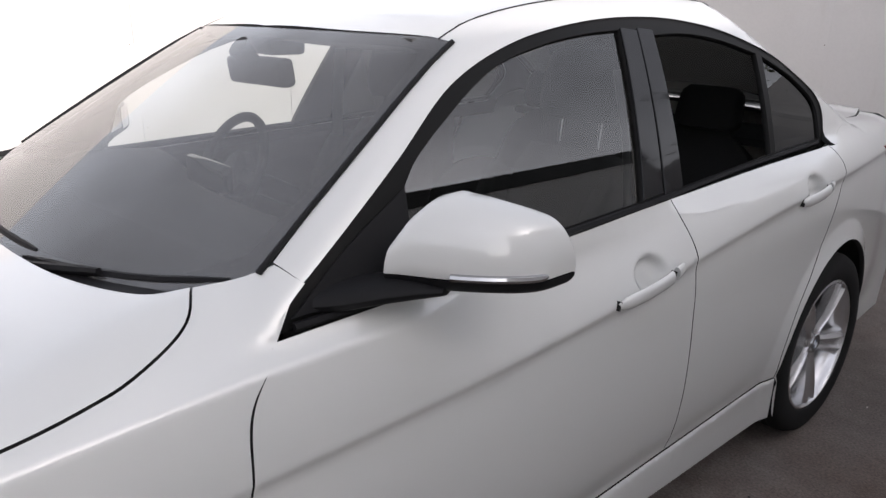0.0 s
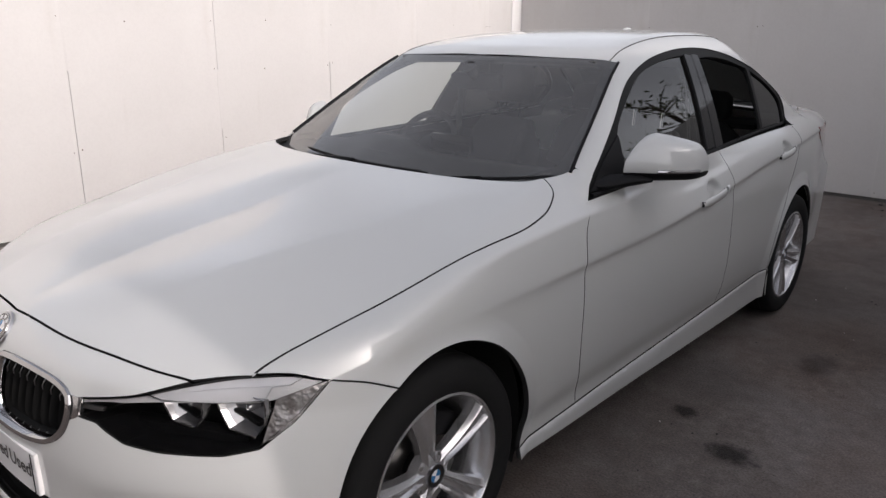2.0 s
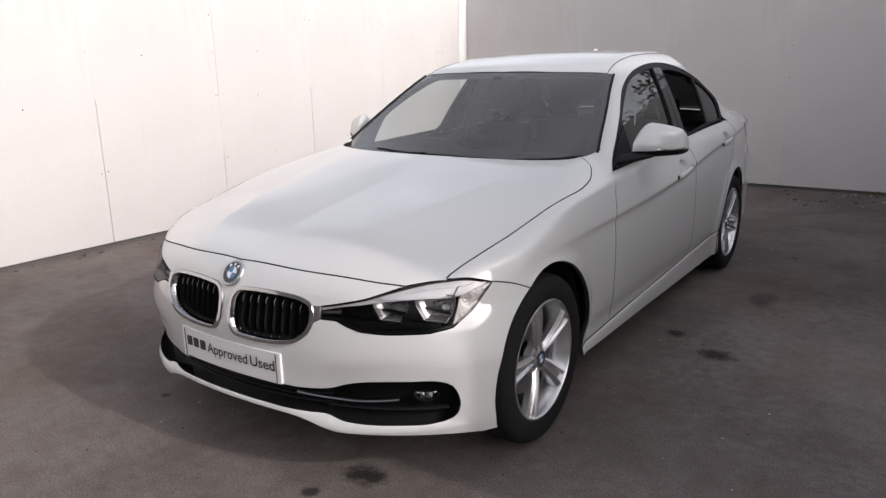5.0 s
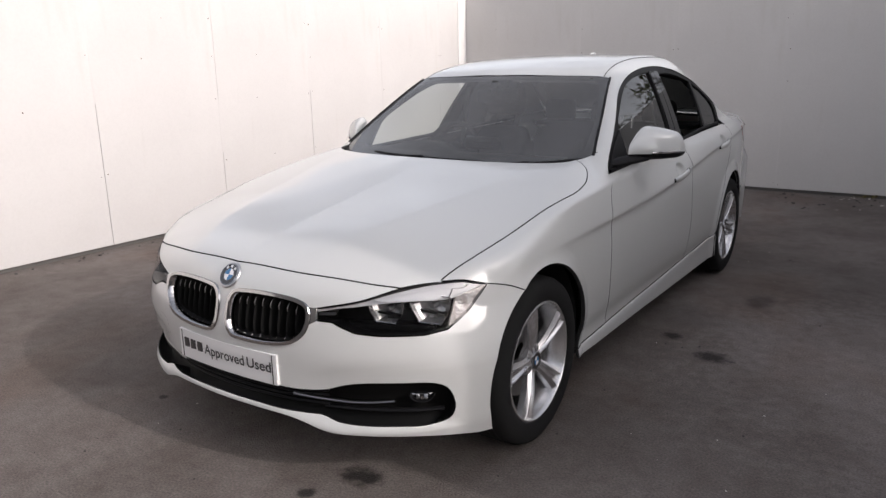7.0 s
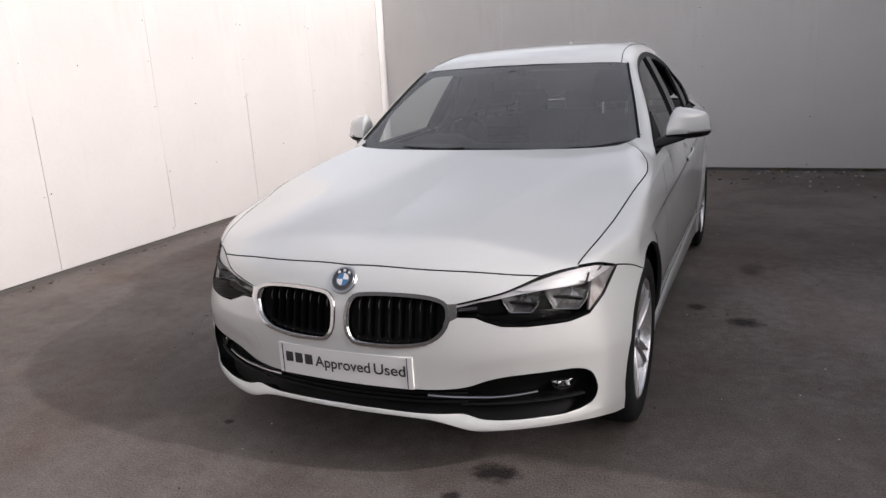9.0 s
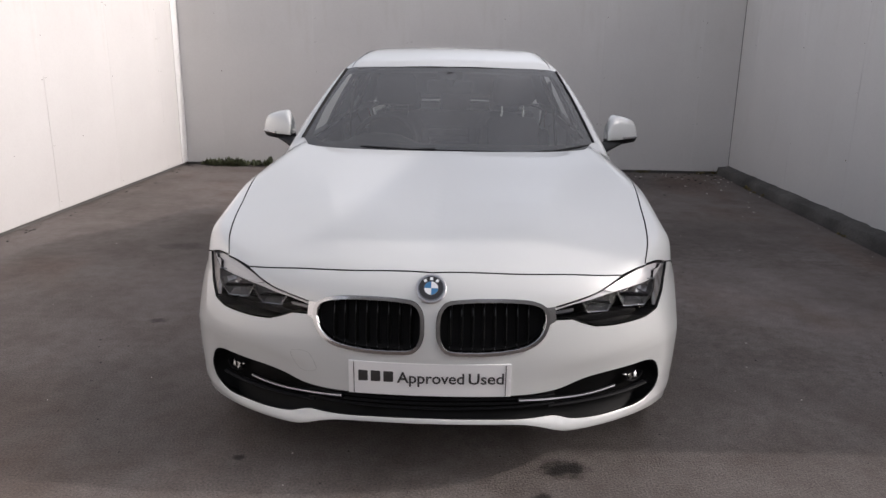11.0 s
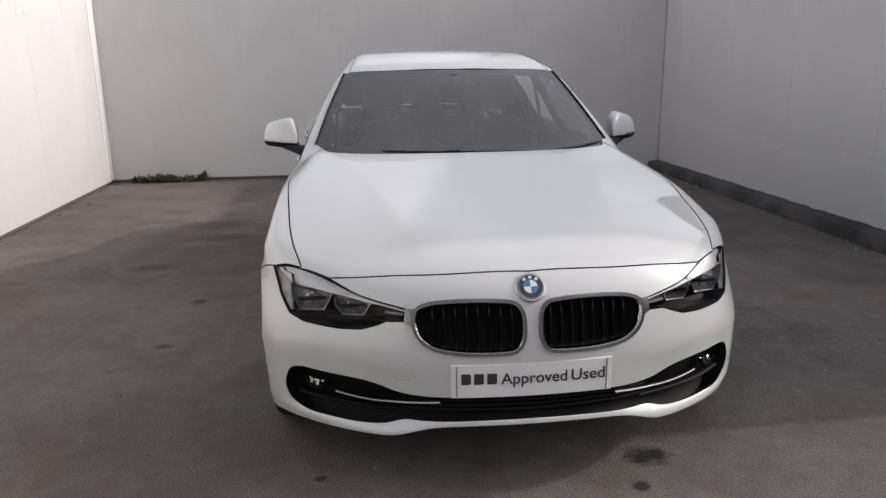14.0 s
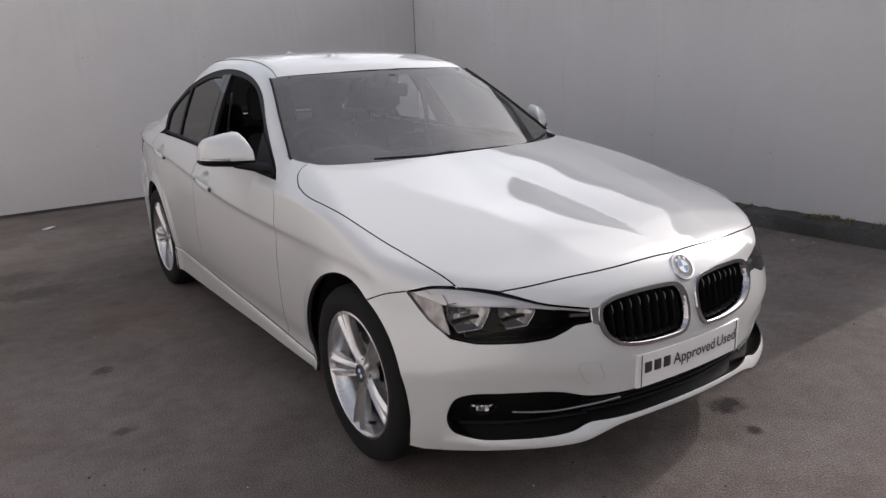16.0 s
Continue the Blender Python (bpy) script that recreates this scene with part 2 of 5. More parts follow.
def part(name, bm, mat, parent=None, label="", smooth=True, angle=40, at=None):
    """One mesh object under a thing or a part."""
    me = bm if isinstance(bm, bpy.types.Mesh) else finish(name, bm, mat, smooth, angle)
    ob = new(name, me)
    if parent:
        ob.parent = parent
    if at is not None:
        ob.matrix_local = at
    return tagged(ob, label)


def empty(name, place, label, category, group="", kind=""):
    ob = new(name)
    ob.empty_display_size = 0.2
    ob.matrix_world = place
    return tagged(ob, label, category, group, kind)


def add_box(bm, x0, x1, y0, y1, z0, z1, bevel=0.0, seg=2, m=None):
    r = bmesh.ops.create_cube(bm, size=1, matrix=Matrix.Translation(((x0 + x1) / 2, (y0 + y1) / 2, (z0 + z1) / 2)) @ Matrix.Diagonal((x1 - x0, y1 - y0, z1 - z0, 1)))
    vs = r["verts"]
    if bevel:
        es = list({e for v in vs for e in v.link_edges})
        r = bmesh.ops.bevel(bm, geom=es, offset=bevel, segments=seg, profile=0.6, affect="EDGES")
        vs = list({v for f in r["faces"] for v in f.verts} | {v for v in vs if v.is_valid})
    if m is not None:
        bmesh.ops.transform(bm, matrix=m, verts=vs)
    return vs


def lathe(bm, profile, n=48, m=None, cap=False):
    """Turn (radius, height) pairs about the z axis."""
    rings = []
    for r, h in profile:
        rings.append([bm.verts.new((r * math.cos(2 * math.pi * k / n), r * math.sin(2 * math.pi * k / n), h)) for k in range(n)])
    for a, b in zip(rings, rings[1:]):
        for k in range(n):
            bm.faces.new((a[k], a[(k + 1) % n], b[(k + 1) % n], b[k]))
    if cap:
        bm.faces.new(rings[-1])
        bm.faces.new(rings[0][::-1])
    vs = [v for r in rings for v in r]
    if m is not None:
        bmesh.ops.transform(bm, matrix=m, verts=vs)
    return vs


def tube(bm, pts, radius, n=8, flat=1.0):
    """A rod along points; radius may be a list; flat squeezes it upright."""
    pts = [Vector(p) for p in pts]
    rings = []
    for i, p in enumerate(pts):
        d = (pts[min(i + 1, len(pts) - 1)] - pts[max(i - 1, 0)]).normalized()
        s = d.cross(Vector((0, 0, 1)))
        s = s.normalized() if s.length > 1e-4 else Vector((1, 0, 0))
        u = s.cross(d)
        r = radius[i] if isinstance(radius, (list, tuple)) else radius
        rings.append([bm.verts.new(p + (s * math.cos(2 * math.pi * k / n) + u * (flat * math.sin(2 * math.pi * k / n))) * r) for k in range(n)])
    for a, b in zip(rings, rings[1:]):
        for k in range(n):
            bm.faces.new((a[k], a[(k + 1) % n], b[(k + 1) % n], b[k]))
    bm.faces.new(rings[0][::-1])
    bm.faces.new(rings[-1])
    return rings


def curve(pts, step=0.02, closed=False):
    """Points along a Catmull-Rom curve through pts."""
    p = np.array(pts, float)
    if len(p) < 3 and not closed:
        n = max(1, int(np.linalg.norm(p[1] - p[0]) / step))
        return p[0] + (p[1] - p[0]) * (np.arange(n + 1) / n)[:, None]
    q = np.vstack([p[-1], p, p[0], p[1]]) if closed else np.vstack([2 * p[0] - p[1], p, 2 * p[-1] - p[-2]])
    out = []
    for i in range(1, len(q) - 2):
        a, b, c, d = q[i - 1:i + 3]
        ab, bc, cd = (max(np.linalg.norm(v), 1e-6) ** 0.5 for v in (b - a, c - b, d - c))
        m1 = bc * ((b - a) / ab - (c - a) / (ab + bc) + (c - b) / bc)
        m2 = bc * ((c - b) / bc - (d - b) / (bc + cd) + (d - c) / cd)
        n = max(2, int(np.linalg.norm(c - b) / step))
        s = (np.arange(n) / n)[:, None]
        out.append((1 + 2 * s) * (1 - s) ** 2 * b + s * (1 - s) ** 2 * m1 + s * s * (3 - 2 * s) * c + s * s * (s - 1) * m2)
    if not closed:
        out.append(p[-1:])
    return np.vstack(out)


def on(kind, pts, fn, step=0.015, closed=False, straight=False):
    """A line on the surface fn: S is seen from the side (y, z), T from above (x, y), F from the front (x, z)."""
    if straight:
        p = np.vstack([curve(pts[i:i + 2], step)[:-1] for i in range(len(pts) - 1)] + [np.array(pts[-1:], float)])
    else:
        p = curve(pts, step, closed)
    one = np.ones(len(p))
    if kind == "S":
        return meet(fn, np.c_[1.25 * one, p], [(-1, 0, 0)], 1.25)
    if kind == "T":
        return meet(fn, np.c_[p, 1.7 * one], [(0, 0, -1)], 1.6)
    return meet(fn, np.c_[p[:, 0], -1.3 * one, p[:, 1]], [(0, 1, 0)], 3.2)


AXIS_Z, AXIS_Y = 0.45, 0.25


def flat(chart, p):
    if chart == "top":
        return p[:, :2].copy()
    if chart == "front":
        return np.c_[np.arctan2(p[:, 0], AXIS_Y - p[:, 1]) * 0.95, p[:, 2]]
    return np.c_[p[:, 1], np.arctan2(p[:, 2] - AXIS_Z, p[:, 0]) * 0.85]


def bent(chart, q, fn):
    one = np.ones(len(q))
    if chart == "top":
        return meet(fn, np.c_[q, 1.7 * one], [(0, 0, -1)], 1.6)
    if chart == "front":
        a = q[:, 0] / 0.95
        w = np.c_[np.sin(a), -np.cos(a), 0 * a]
        return meet(fn, np.c_[0 * a, AXIS_Y * one, q[:, 1]] + 1.6 * w, -w, 1.55)
    a = q[:, 1] / 0.85
    w = np.c_[np.cos(a), 0 * a, np.sin(a)]
    return meet(fn, np.c_[0 * a, q[:, 0], AXIS_Z * one] + 1.5 * w, -w, 1.48)


def facing(fn, p, e=2e-4):
    x, y, z = p.T
    g = np.c_[fn(x + e, y, z) - fn(x - e, y, z), fn(x, y + e, z) - fn(x, y - e, z), fn(x, y, z + e) - fn(x, y, z - e)]
    return g / np.maximum(np.linalg.norm(g, axis=1), 1e-9)[:, None]


def within(q, loop):
    """Which of the points q lie inside a closed loop."""
    x, y = q[:, 0], q[:, 1]
    a, b = loop, np.roll(loop, -1, 0)
    inside = np.zeros(len(q), bool)
    for (x0, y0), (x1, y1) in zip(a, b):
        if y0 != y1:
            inside ^= ((y0 > y) != (y1 > y)) & (x < (x1 - x0) * (y - y0) / (y1 - y0) + x0)
    return inside


def inset(loop, d):
    """A closed loop drawn inwards by d (outwards if negative)."""
    area = np.sum(loop[:, 0] * np.roll(loop[:, 1], -1) - np.roll(loop[:, 0], -1) * loop[:, 1])
    t = np.roll(loop, -1, 0) - np.roll(loop, 1, 0)
    t /= np.maximum(np.linalg.norm(t, axis=1), 1e-9)[:, None]
    return loop + np.c_[-t[:, 1], t[:, 0]] * (d if area > 0 else -d)


def thin(loop, d=0.003):
    keep = [loop[0]]
    for p in loop[1:]:
        if np.linalg.norm(p - keep[-1]) > d:
            keep.append(p)
    if np.linalg.norm(keep[-1] - keep[0]) < d:
        keep.pop()
    return np.array(keep)


def sheet(name, fn, chart, outline, holes=(), h=0.03, gap=0.0021, lift=0.0, depth=0.016, mirror=False, both=False, mat=None, hole_gap=None, middle=(), lines=(), fine=()):
    """A pressed panel: a piece of the surface fn inside an outline and outside its holes, with its edges turned in.
    both: the outline is the half at x > 0 and is closed over the middle. mirror: the other side's panel."""
    from mathutils.geometry import delaunay_2d_cdt
    loops = []
    for k, line in enumerate([outline, *holes]):
        p = np.vstack(line) if isinstance(line, (list, tuple)) else line
        if k == 0 and both:
            p = np.vstack([p, p[::-1] * (-1, 1, 1)])
        q = thin(flat(chart, p))
        loops.append(thin(inset(q, gap if k == 0 else -(gap if hole_gap is None else hole_gap)), 0.002))
        if k and both:
            loops.append(loops[-1] * (-1, 1))
    for line in middle:
        loops.append(thin(inset(thin(flat(chart, line)), -gap), 0.002))
    lo, hi = loops[0].min(0), loops[0].max(0)
    gx, gy = np.meshgrid(np.arange(lo[0] + h * 0.37, hi[0], h), np.arange(lo[1] + h * 0.41, hi[1], h * 0.87))
    gx[1::2] += h / 2
    g = np.c_[gx.ravel(), gy.ravel()]
    if both:
        g = g[g[:, 0] > h * 0.3]
        g = np.vstack([g, g * (-1, 1)])
    keep = within(g, loops[0])
    for l in loops[1:]:
        keep &= ~within(g, l)
    g = g[keep]
    edge = np.vstack(loops)
    for i in range(0, len(g), 400):
        near = np.min(np.linalg.norm(g[i:i + 400, None] - edge[None], axis=2), axis=1)
        g[i:i + 400][near < h * 0.45] = np.nan
    g = g[~np.isnan(g[:, 0])]
    def free(q, d):
        good = within(q, loops[0])
        for l in loops[1:]:
            good &= ~within(q, l)
        return good & (np.min(np.linalg.norm(q[:, None] - edge[None], axis=2), axis=1) > d)

    extra, links = [], []
    for line in lines:
        q = flat(chart, line)
        for part_q in ([q, q * (-1, 1)] if both else [q]):
            good = free(part_q, 0.006)
            for i, p in enumerate(part_q):
                if good[i]:
                    if i and good[i - 1]:
                        links.append((len(extra) - 1, len(extra)))
                    extra.append(p)
    if extra:
        ex = np.array(extra)
        g = g[np.array([np.min(np.linalg.norm(ex - p, axis=1)) > h * 0.4 for p in g])]
    for centre, radius, step in fine:
        c0 = flat(chart, np.array([centre], float))[0]
        mx, my = np.meshgrid(np.arange(-radius, radius, step), np.arange(-radius, radius, step * 0.87))
        mx[1::2] += step / 2
        q = np.c_[mx.ravel(), my.ravel()]
        q = q[np.hypot(q[:, 0], q[:, 1]) < radius] + c0
        q = q[free(q, step * 0.5)]
        if extra:
            q = q[np.array([np.min(np.linalg.norm(ex - p, axis=1)) > step * 0.5 for p in q])]
        g = np.vstack([g[np.linalg.norm(g - c0, axis=1) > radius + h * 0.3], q])
    pts = [Vector(p) for p in (np.vstack([edge, ex, g]) if extra else np.vstack([edge, g]))]
    segs, o = [], 0
    for l in loops:
        segs += [(o + i, o + (i + 1) % len(l)) for i in range(len(l))]
        o += len(l)
    segs += [(o + i, o + j) for i, j in links]
    v2, _, tris, *_ = delaunay_2d_cdt(pts, segs, [], 0, 1e-6)
    v2 = np.array([tuple(v) for v in v2])
    tris = np.array([t for t in tris if len(t) == 3])
    c = v2[tris].mean(1)
    ok = within(c, loops[0])
    for l in loops[1:]:
        ok &= ~within(c, l)
    tris = tris[ok]
    used = np.unique(tris)
    back = np.full(len(v2), -1)
    back[used] = np.arange(len(used))
    tris = back[tris]
    p = bent(chart, v2[used], fn)
    nrm = facing(fn, p)
    p = p + nrm * lift
    a, b, c3 = p[tris[:, 0]], p[tris[:, 1]], p[tris[:, 2]]
    flip = np.einsum("ij,ij->i", np.cross(b - a, c3 - a), nrm[tris[:, 0]]) < 0
    tris[flip] = tris[flip][:, ::-1]
    sides = {}
    for t in tris:
        for i in range(3):
            e = (t[i], t[(i + 1) % 3])
            if (e[1], e[0]) in sides:
                del sides[(e[1], e[0])]
            else:
                sides[e] = 1
    rim = sorted({v for e in sides for v in e})
    low = {v: len(p) + i for i, v in enumerate(rim)}
    allp = np.vstack([p, p[rim] - nrm[rim] * depth]) if depth else p
    faces = [tuple(t) for t in tris]
    corner = [nrm[v] for t in tris for v in t]
    if depth:
        for i, j in sides:
            quad = (j, i, low[i], low[j])
            n = np.cross(allp[i] - allp[j], allp[low[i]] - allp[j])
            n = n / max(np.linalg.norm(n), 1e-9)
            faces.append(quad)
            corner += [n * 0.75 + nrm[j] * 0.66, n * 0.75 + nrm[i] * 0.66, n, n]
    if mirror:
        allp = allp * (-1, 1, 1)
        faces = [f[::-1] for f in faces]
        out, k = [], 0
        for f in faces:
            out += [x * (-1, 1, 1) for x in corner[k:k + len(f)][::-1]]
            k += len(f)
        corner = out
    me = bpy.data.meshes.new(name)
    me.from_pydata([tuple(v) for v in allp], [], [tuple(int(i) for i in f) for f in faces])
    me.shade_smooth()
    me.normals_split_custom_set([tuple(n / max(np.linalg.norm(n), 1e-9)) for n in corner])
    me.materials.append(mat or PAINT)
    # edges of painted panels turn dark: the gaps' shade, put in as colour
    if mat is None and depth > 0:
        me.materials.append(VOID)
        for f in me.polygons[len(tris):]:
            f.material_index = 1
    return me


def pair(name, parent, fn, chart, outline, holes=(), label="", **k):
    """The same panel on both sides of the car."""
    return [part(name, sheet(name, fn, chart, outline, holes, mirror=s, **k), None, parent, label) for s in (False, True)]


# ---- the yard ----
def stained_ground():
    """Old asphalt: aggregate, dusty and brownish patches, oil spots, a painted lift of shade."""
    m = material("worn_asphalt", (0.1, 0.09, 0.088), 0.9, Specular_IOR_Level=0.3)
    t = m.node_tree
    a = noise_color(m, 0.55, (0.128, 0.112, 0.104), (0.190, 0.168, 0.158), 0.35, 0.65, 8)
    b = noise_color(m, 2.6, (0.78, 0.75, 0.73), (1.0, 1.0, 1.0), 0.30, 0.58, 8)
    c = noise_color(m, 115.0, (0.68, 0.68, 0.68), (1.30, 1.29, 1.27), 0.28, 0.74, 3)
    d = noise_color(m, 0.9, (0.93, 0.80, 0.72), (1.0, 1.0, 1.0), 0.28, 0.46, 5, stretch=(1.0, 0.7, 1))
    e = noise_color(m, 13.0, (0.88, 0.86, 0.84), (1.04, 1.04, 1.04), 0.32, 0.62, 6)
    col = multiply(m, multiply(m, multiply(m, multiply(m, a, b), d), c), e)
    co = t.nodes.new("ShaderNodeTexCoord")
    wob = node(m, "ShaderNodeTexNoise", Scale=22.0, Detail=4.0)
    t.links.new(co.outputs["Object"], wob.inputs[0])
    # oil spots; the last but one is painted in to lighten the shaded ground
    for x, y, r, stretch, k in ((0.478, -0.59, 0.06, 1.6, 0.85), (0.388, -0.775, 0.03, 1.3, 0.8), (1.242, 1.18, 0.075, 1.3, 0.8), (0.985, 1.37, 0.055, 1.0, 0.75), (1.255, 2.21, 0.16, 0.5, 0.45),
                                # the last one is a broad patch, a little darker than the rest
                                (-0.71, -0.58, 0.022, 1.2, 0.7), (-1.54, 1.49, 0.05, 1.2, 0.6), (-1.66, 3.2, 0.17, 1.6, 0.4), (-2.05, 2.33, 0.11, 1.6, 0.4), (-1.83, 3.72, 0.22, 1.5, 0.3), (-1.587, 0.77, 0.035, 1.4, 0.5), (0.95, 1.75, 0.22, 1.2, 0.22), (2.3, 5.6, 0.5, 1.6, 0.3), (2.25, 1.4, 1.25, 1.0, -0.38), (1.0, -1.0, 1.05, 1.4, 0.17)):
        mp = node(m, "ShaderNodeMapping", Location=(-x / stretch, -y, 0), Scale=(1 / stretch, 1, 0))
        ln = t.nodes.new("ShaderNodeVectorMath")
        ln.operation = "LENGTH"
        ad = t.nodes.new("ShaderNodeMath")
        ad.operation = "MULTIPLY_ADD"
        ad.inputs[1].default_value = r * 1.5
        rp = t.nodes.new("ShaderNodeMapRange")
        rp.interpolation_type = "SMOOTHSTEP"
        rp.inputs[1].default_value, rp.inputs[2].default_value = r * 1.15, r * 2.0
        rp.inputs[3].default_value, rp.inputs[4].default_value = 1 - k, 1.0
        t.links.new(co.outputs["Object"], mp.inputs[0])
        t.links.new(mp.outputs[0], ln.inputs[0])
        t.links.new(wob.outputs[0], ad.inputs[0])
        t.links.new(ln.outputs["Value"], ad.inputs[2])
        t.links.new(ad.outputs[0], rp.inputs[0])
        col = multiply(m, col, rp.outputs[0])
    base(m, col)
    relief(m, 125, 0.85, 0.008, 3)
    return m


def wall_paint():
    m = material("white_painted_board", (0.78, 0.76, 0.74), 0.6, Specular_IOR_Level=0.3)
    a = noise_color(m, 0.8, (0.582, 0.568, 0.554), (0.640, 0.626, 0.611), 0.3, 0.7, 5)
    b = noise_color(m, 5.0, (0.93, 0.92, 0.90), (1.0, 1.0, 1.0), 0.22, 0.40, 6, stretch=(1, 1, 0.16))
    c = noise_color(m, 60.0, (0.97, 0.97, 0.97), (1.0, 1.0, 1.0), 0.3, 0.6, 3)
    base(m, multiply(m, multiply(m, a, b), c))
    relief(m, 1.7, 0.25, 0.02, 3)
    return m


ASPHALT, WALL = stained_ground(), wall_paint()
RUST = material("rusty_screw", (0.10, 0.07, 0.055), 0.7, 0.4)
SEAM = material("dark_joint", (0.12, 0.115, 0.11), 0.9)
KERB = material("stained_concrete_kerb", (0.12, 0.115, 0.11), 0.9)
base(KERB, multiply(KERB, noise_color(KERB, 2.2, (0.038, 0.036, 0.034), (0.12, 0.113, 0.106), 0.3, 0.7, 7), noise_color(KERB, 60, (0.7, 0.7, 0.7), (1.1, 1.1, 1.1), 0.3, 0.7, 3)))
relief(KERB, 45, 0.5, 0.01, 5)
TOP, BACK_TOP = 2.92, 2.42  # the right-hand wall stands higher than the other two

bm = bmesh.new()
bmesh.ops.create_grid(bm, x_segments=2, y_segments=2, size=300)
tagged(part("ground", bm, ASPHALT), kind="structure")

# backing frames; the boards stand in front of them
bm = bmesh.new()
add_box(bm, -3.66, -3.57, -7.0, 6.44, 0.0, BACK_TOP)
wall_left = tagged(part("wall_left", bm, SEAM), kind="structure")
bm = bmesh.new()
add_box(bm, -3.57, 3.42, 6.38, 6.47, 0.0, BACK_TOP)
wall_back = tagged(part("wall_back", bm, SEAM), kind="structure")
bm = bmesh.new()
add_box(bm, 3.44, 3.53, -0.36, 6.47, 0.0, TOP)
wall_right = tagged(part("wall_right", bm, SEAM), kind="structure")


# plain rendered walls, unseen, added on the open side to cut the sky's light
RENDERED = material("grey_render", (0.22, 0.21, 0.20), 0.85)
base(RENDERED, noise_color(RENDERED, 1.3, (0.17, 0.16, 0.15), (0.26, 0.25, 0.24), 0.3, 0.7, 6))
relief(RENDERED, 40, 0.3, 0.01)
bm = bmesh.new()
add_box(bm, -3.66, 9.0, -7.22, -7.0, 0.0, 3.2)
tagged(part("unseen_wall_front", bm, RENDERED), kind="structure")
# low unseen wall, added to dim the bright horizon mirrored in the paint
bm = bmesh.new()
add_box(bm, 8.8, 9.0, -7.0, -0.3, 0.0, 2.0)
tagged(part("unseen_wall_side", bm, RENDERED), kind="structure")


def board_mesh(width, z0=0.035, top=TOP):
    bm = bmesh.new()
    add_box(bm, -width / 2 + 0.0018, width / 2 - 0.0018, -0.009, 0.009, z0, top + 0.01, 0.002, 1)
    return finish("board", bm, WALL, False)


wide = board_mesh(1.2)
wide_back = board_mesh(1.2, top=BACK_TOP)
random.seed(5)


def boards(wall, joints, place, first, last, z0=0.035, top=TOP):
    """Boards between joints; the end ones are cut to length."""
    edges = [first] + [j for j in joints if first < j < last] + [last]
    for a, b in zip(edges, edges[1:]):
        me = (wide if top == TOP else wide_back) if abs(b - a - 1.2) < 0.002 and z0 == 0.035 else board_mesh(b - a, z0, top)
        ob = part("board", me, WALL, wall)
        ob.matrix_local = place((a + b) / 2) @ pose(0, 0, 0, 0, random.uniform(-0.06, 0.06), random.uniform(-0.05, 0.05))


left_joints = [-6.28 + 1.2 * k for k in range(11)]
boards(wall_left, left_joints, lambda y: pose(-3.556, y, 0, 0, 0, 90), -7.0, 6.37, top=BACK_TOP)
back_joints = [-3.05 + 1.2 * k for k in range(6)]
boards(wall_back, back_joints, lambda x: pose(x, 6.37, 0), -3.545, 3.42, top=BACK_TOP)
right_joints = [-0.11 + 1.2 * k for k in range(6)]
boards(wall_right, right_joints, lambda y: pose(3.43, y, 0, 0, 0, 90), -0.36, 6.36, 0.10)

# a paler white strip down the left wall's far end
PALER = material("paler_white", (0.80, 0.79, 0.78), 0.5)
base(PALER, noise_color(PALER, 9, (0.74, 0.73, 0.72), (0.83, 0.82, 0.81), 0.3, 0.7, 4, stretch=(1, 1, 0.2)))
bm = bmesh.new()
add_box(bm, -3.5468, -3.538, 6.17, 6.358, 0.04, BACK_TOP, 0.002)
part("corner_strip", bm, PALER, wall_left, "paler white strip at the wall's corner", smooth=False)

COPING = relief(material("dark_stained_timber", (0.02, 0.018, 0.017), 0.7), 60, 0.4, 0.004)
bm = bmesh.new()
add_box(bm, 3.40, 3.55, -0.36, 6.47, 2.70, TOP + 0.012, 0.006)
part("coping", bm, COPING, wall_right, "dark timber coping")

# filled and painted-over lengths of the joints
for side, joints in (("left", {0.92: [(1.19, BACK_TOP)], 2.12: [(1.90, BACK_TOP), (0.68, 1.17), (0.04, 0.10)], 3.32: [(1.21, BACK_TOP), (0.04, 0.12)], 4.52: [(0.04, BACK_TOP)], 5.72: [(0.96, BACK_TOP), (0.04, 0.60)], -0.28: [(1.2, BACK_TOP)]}),
                     ("back", {x: [(0.04, BACK_TOP)] for x in back_joints}),
                     ("right", {3.49: [(1.33, TOP), (0.11, 1.05)], 4.69: [(0.56, TOP)], 5.89: [(0.55, 1.5), (0.11, 0.3)], 2.29: [(0.11, TOP)], 1.09: [(0.11, TOP)], -0.11: [(0.11, TOP)]})):
    for j, spans in joints.items():
        for z0, z1 in spans:
            bm = bmesh.new()
            if side == "left":
                add_box(bm, -3.56, -3.5462, j - 0.007, j + 0.007, z0, z1)
            elif side == "back":
                add_box(bm, j - 0.007, j + 0.007, 6.3602, 6.374, z0, z1)
            else:
                add_box(bm, 3.4202, 3.434, j - 0.007, j + 0.007, z0, z1)
            part("joint_filler", bm, WALL, {"left": wall_left, "back": wall_back, "right": wall_right}[side], smooth=False)

# screw heads, some rusty, in rows
random.seed(11)
bm_s = bmesh.new()
spots_ = []
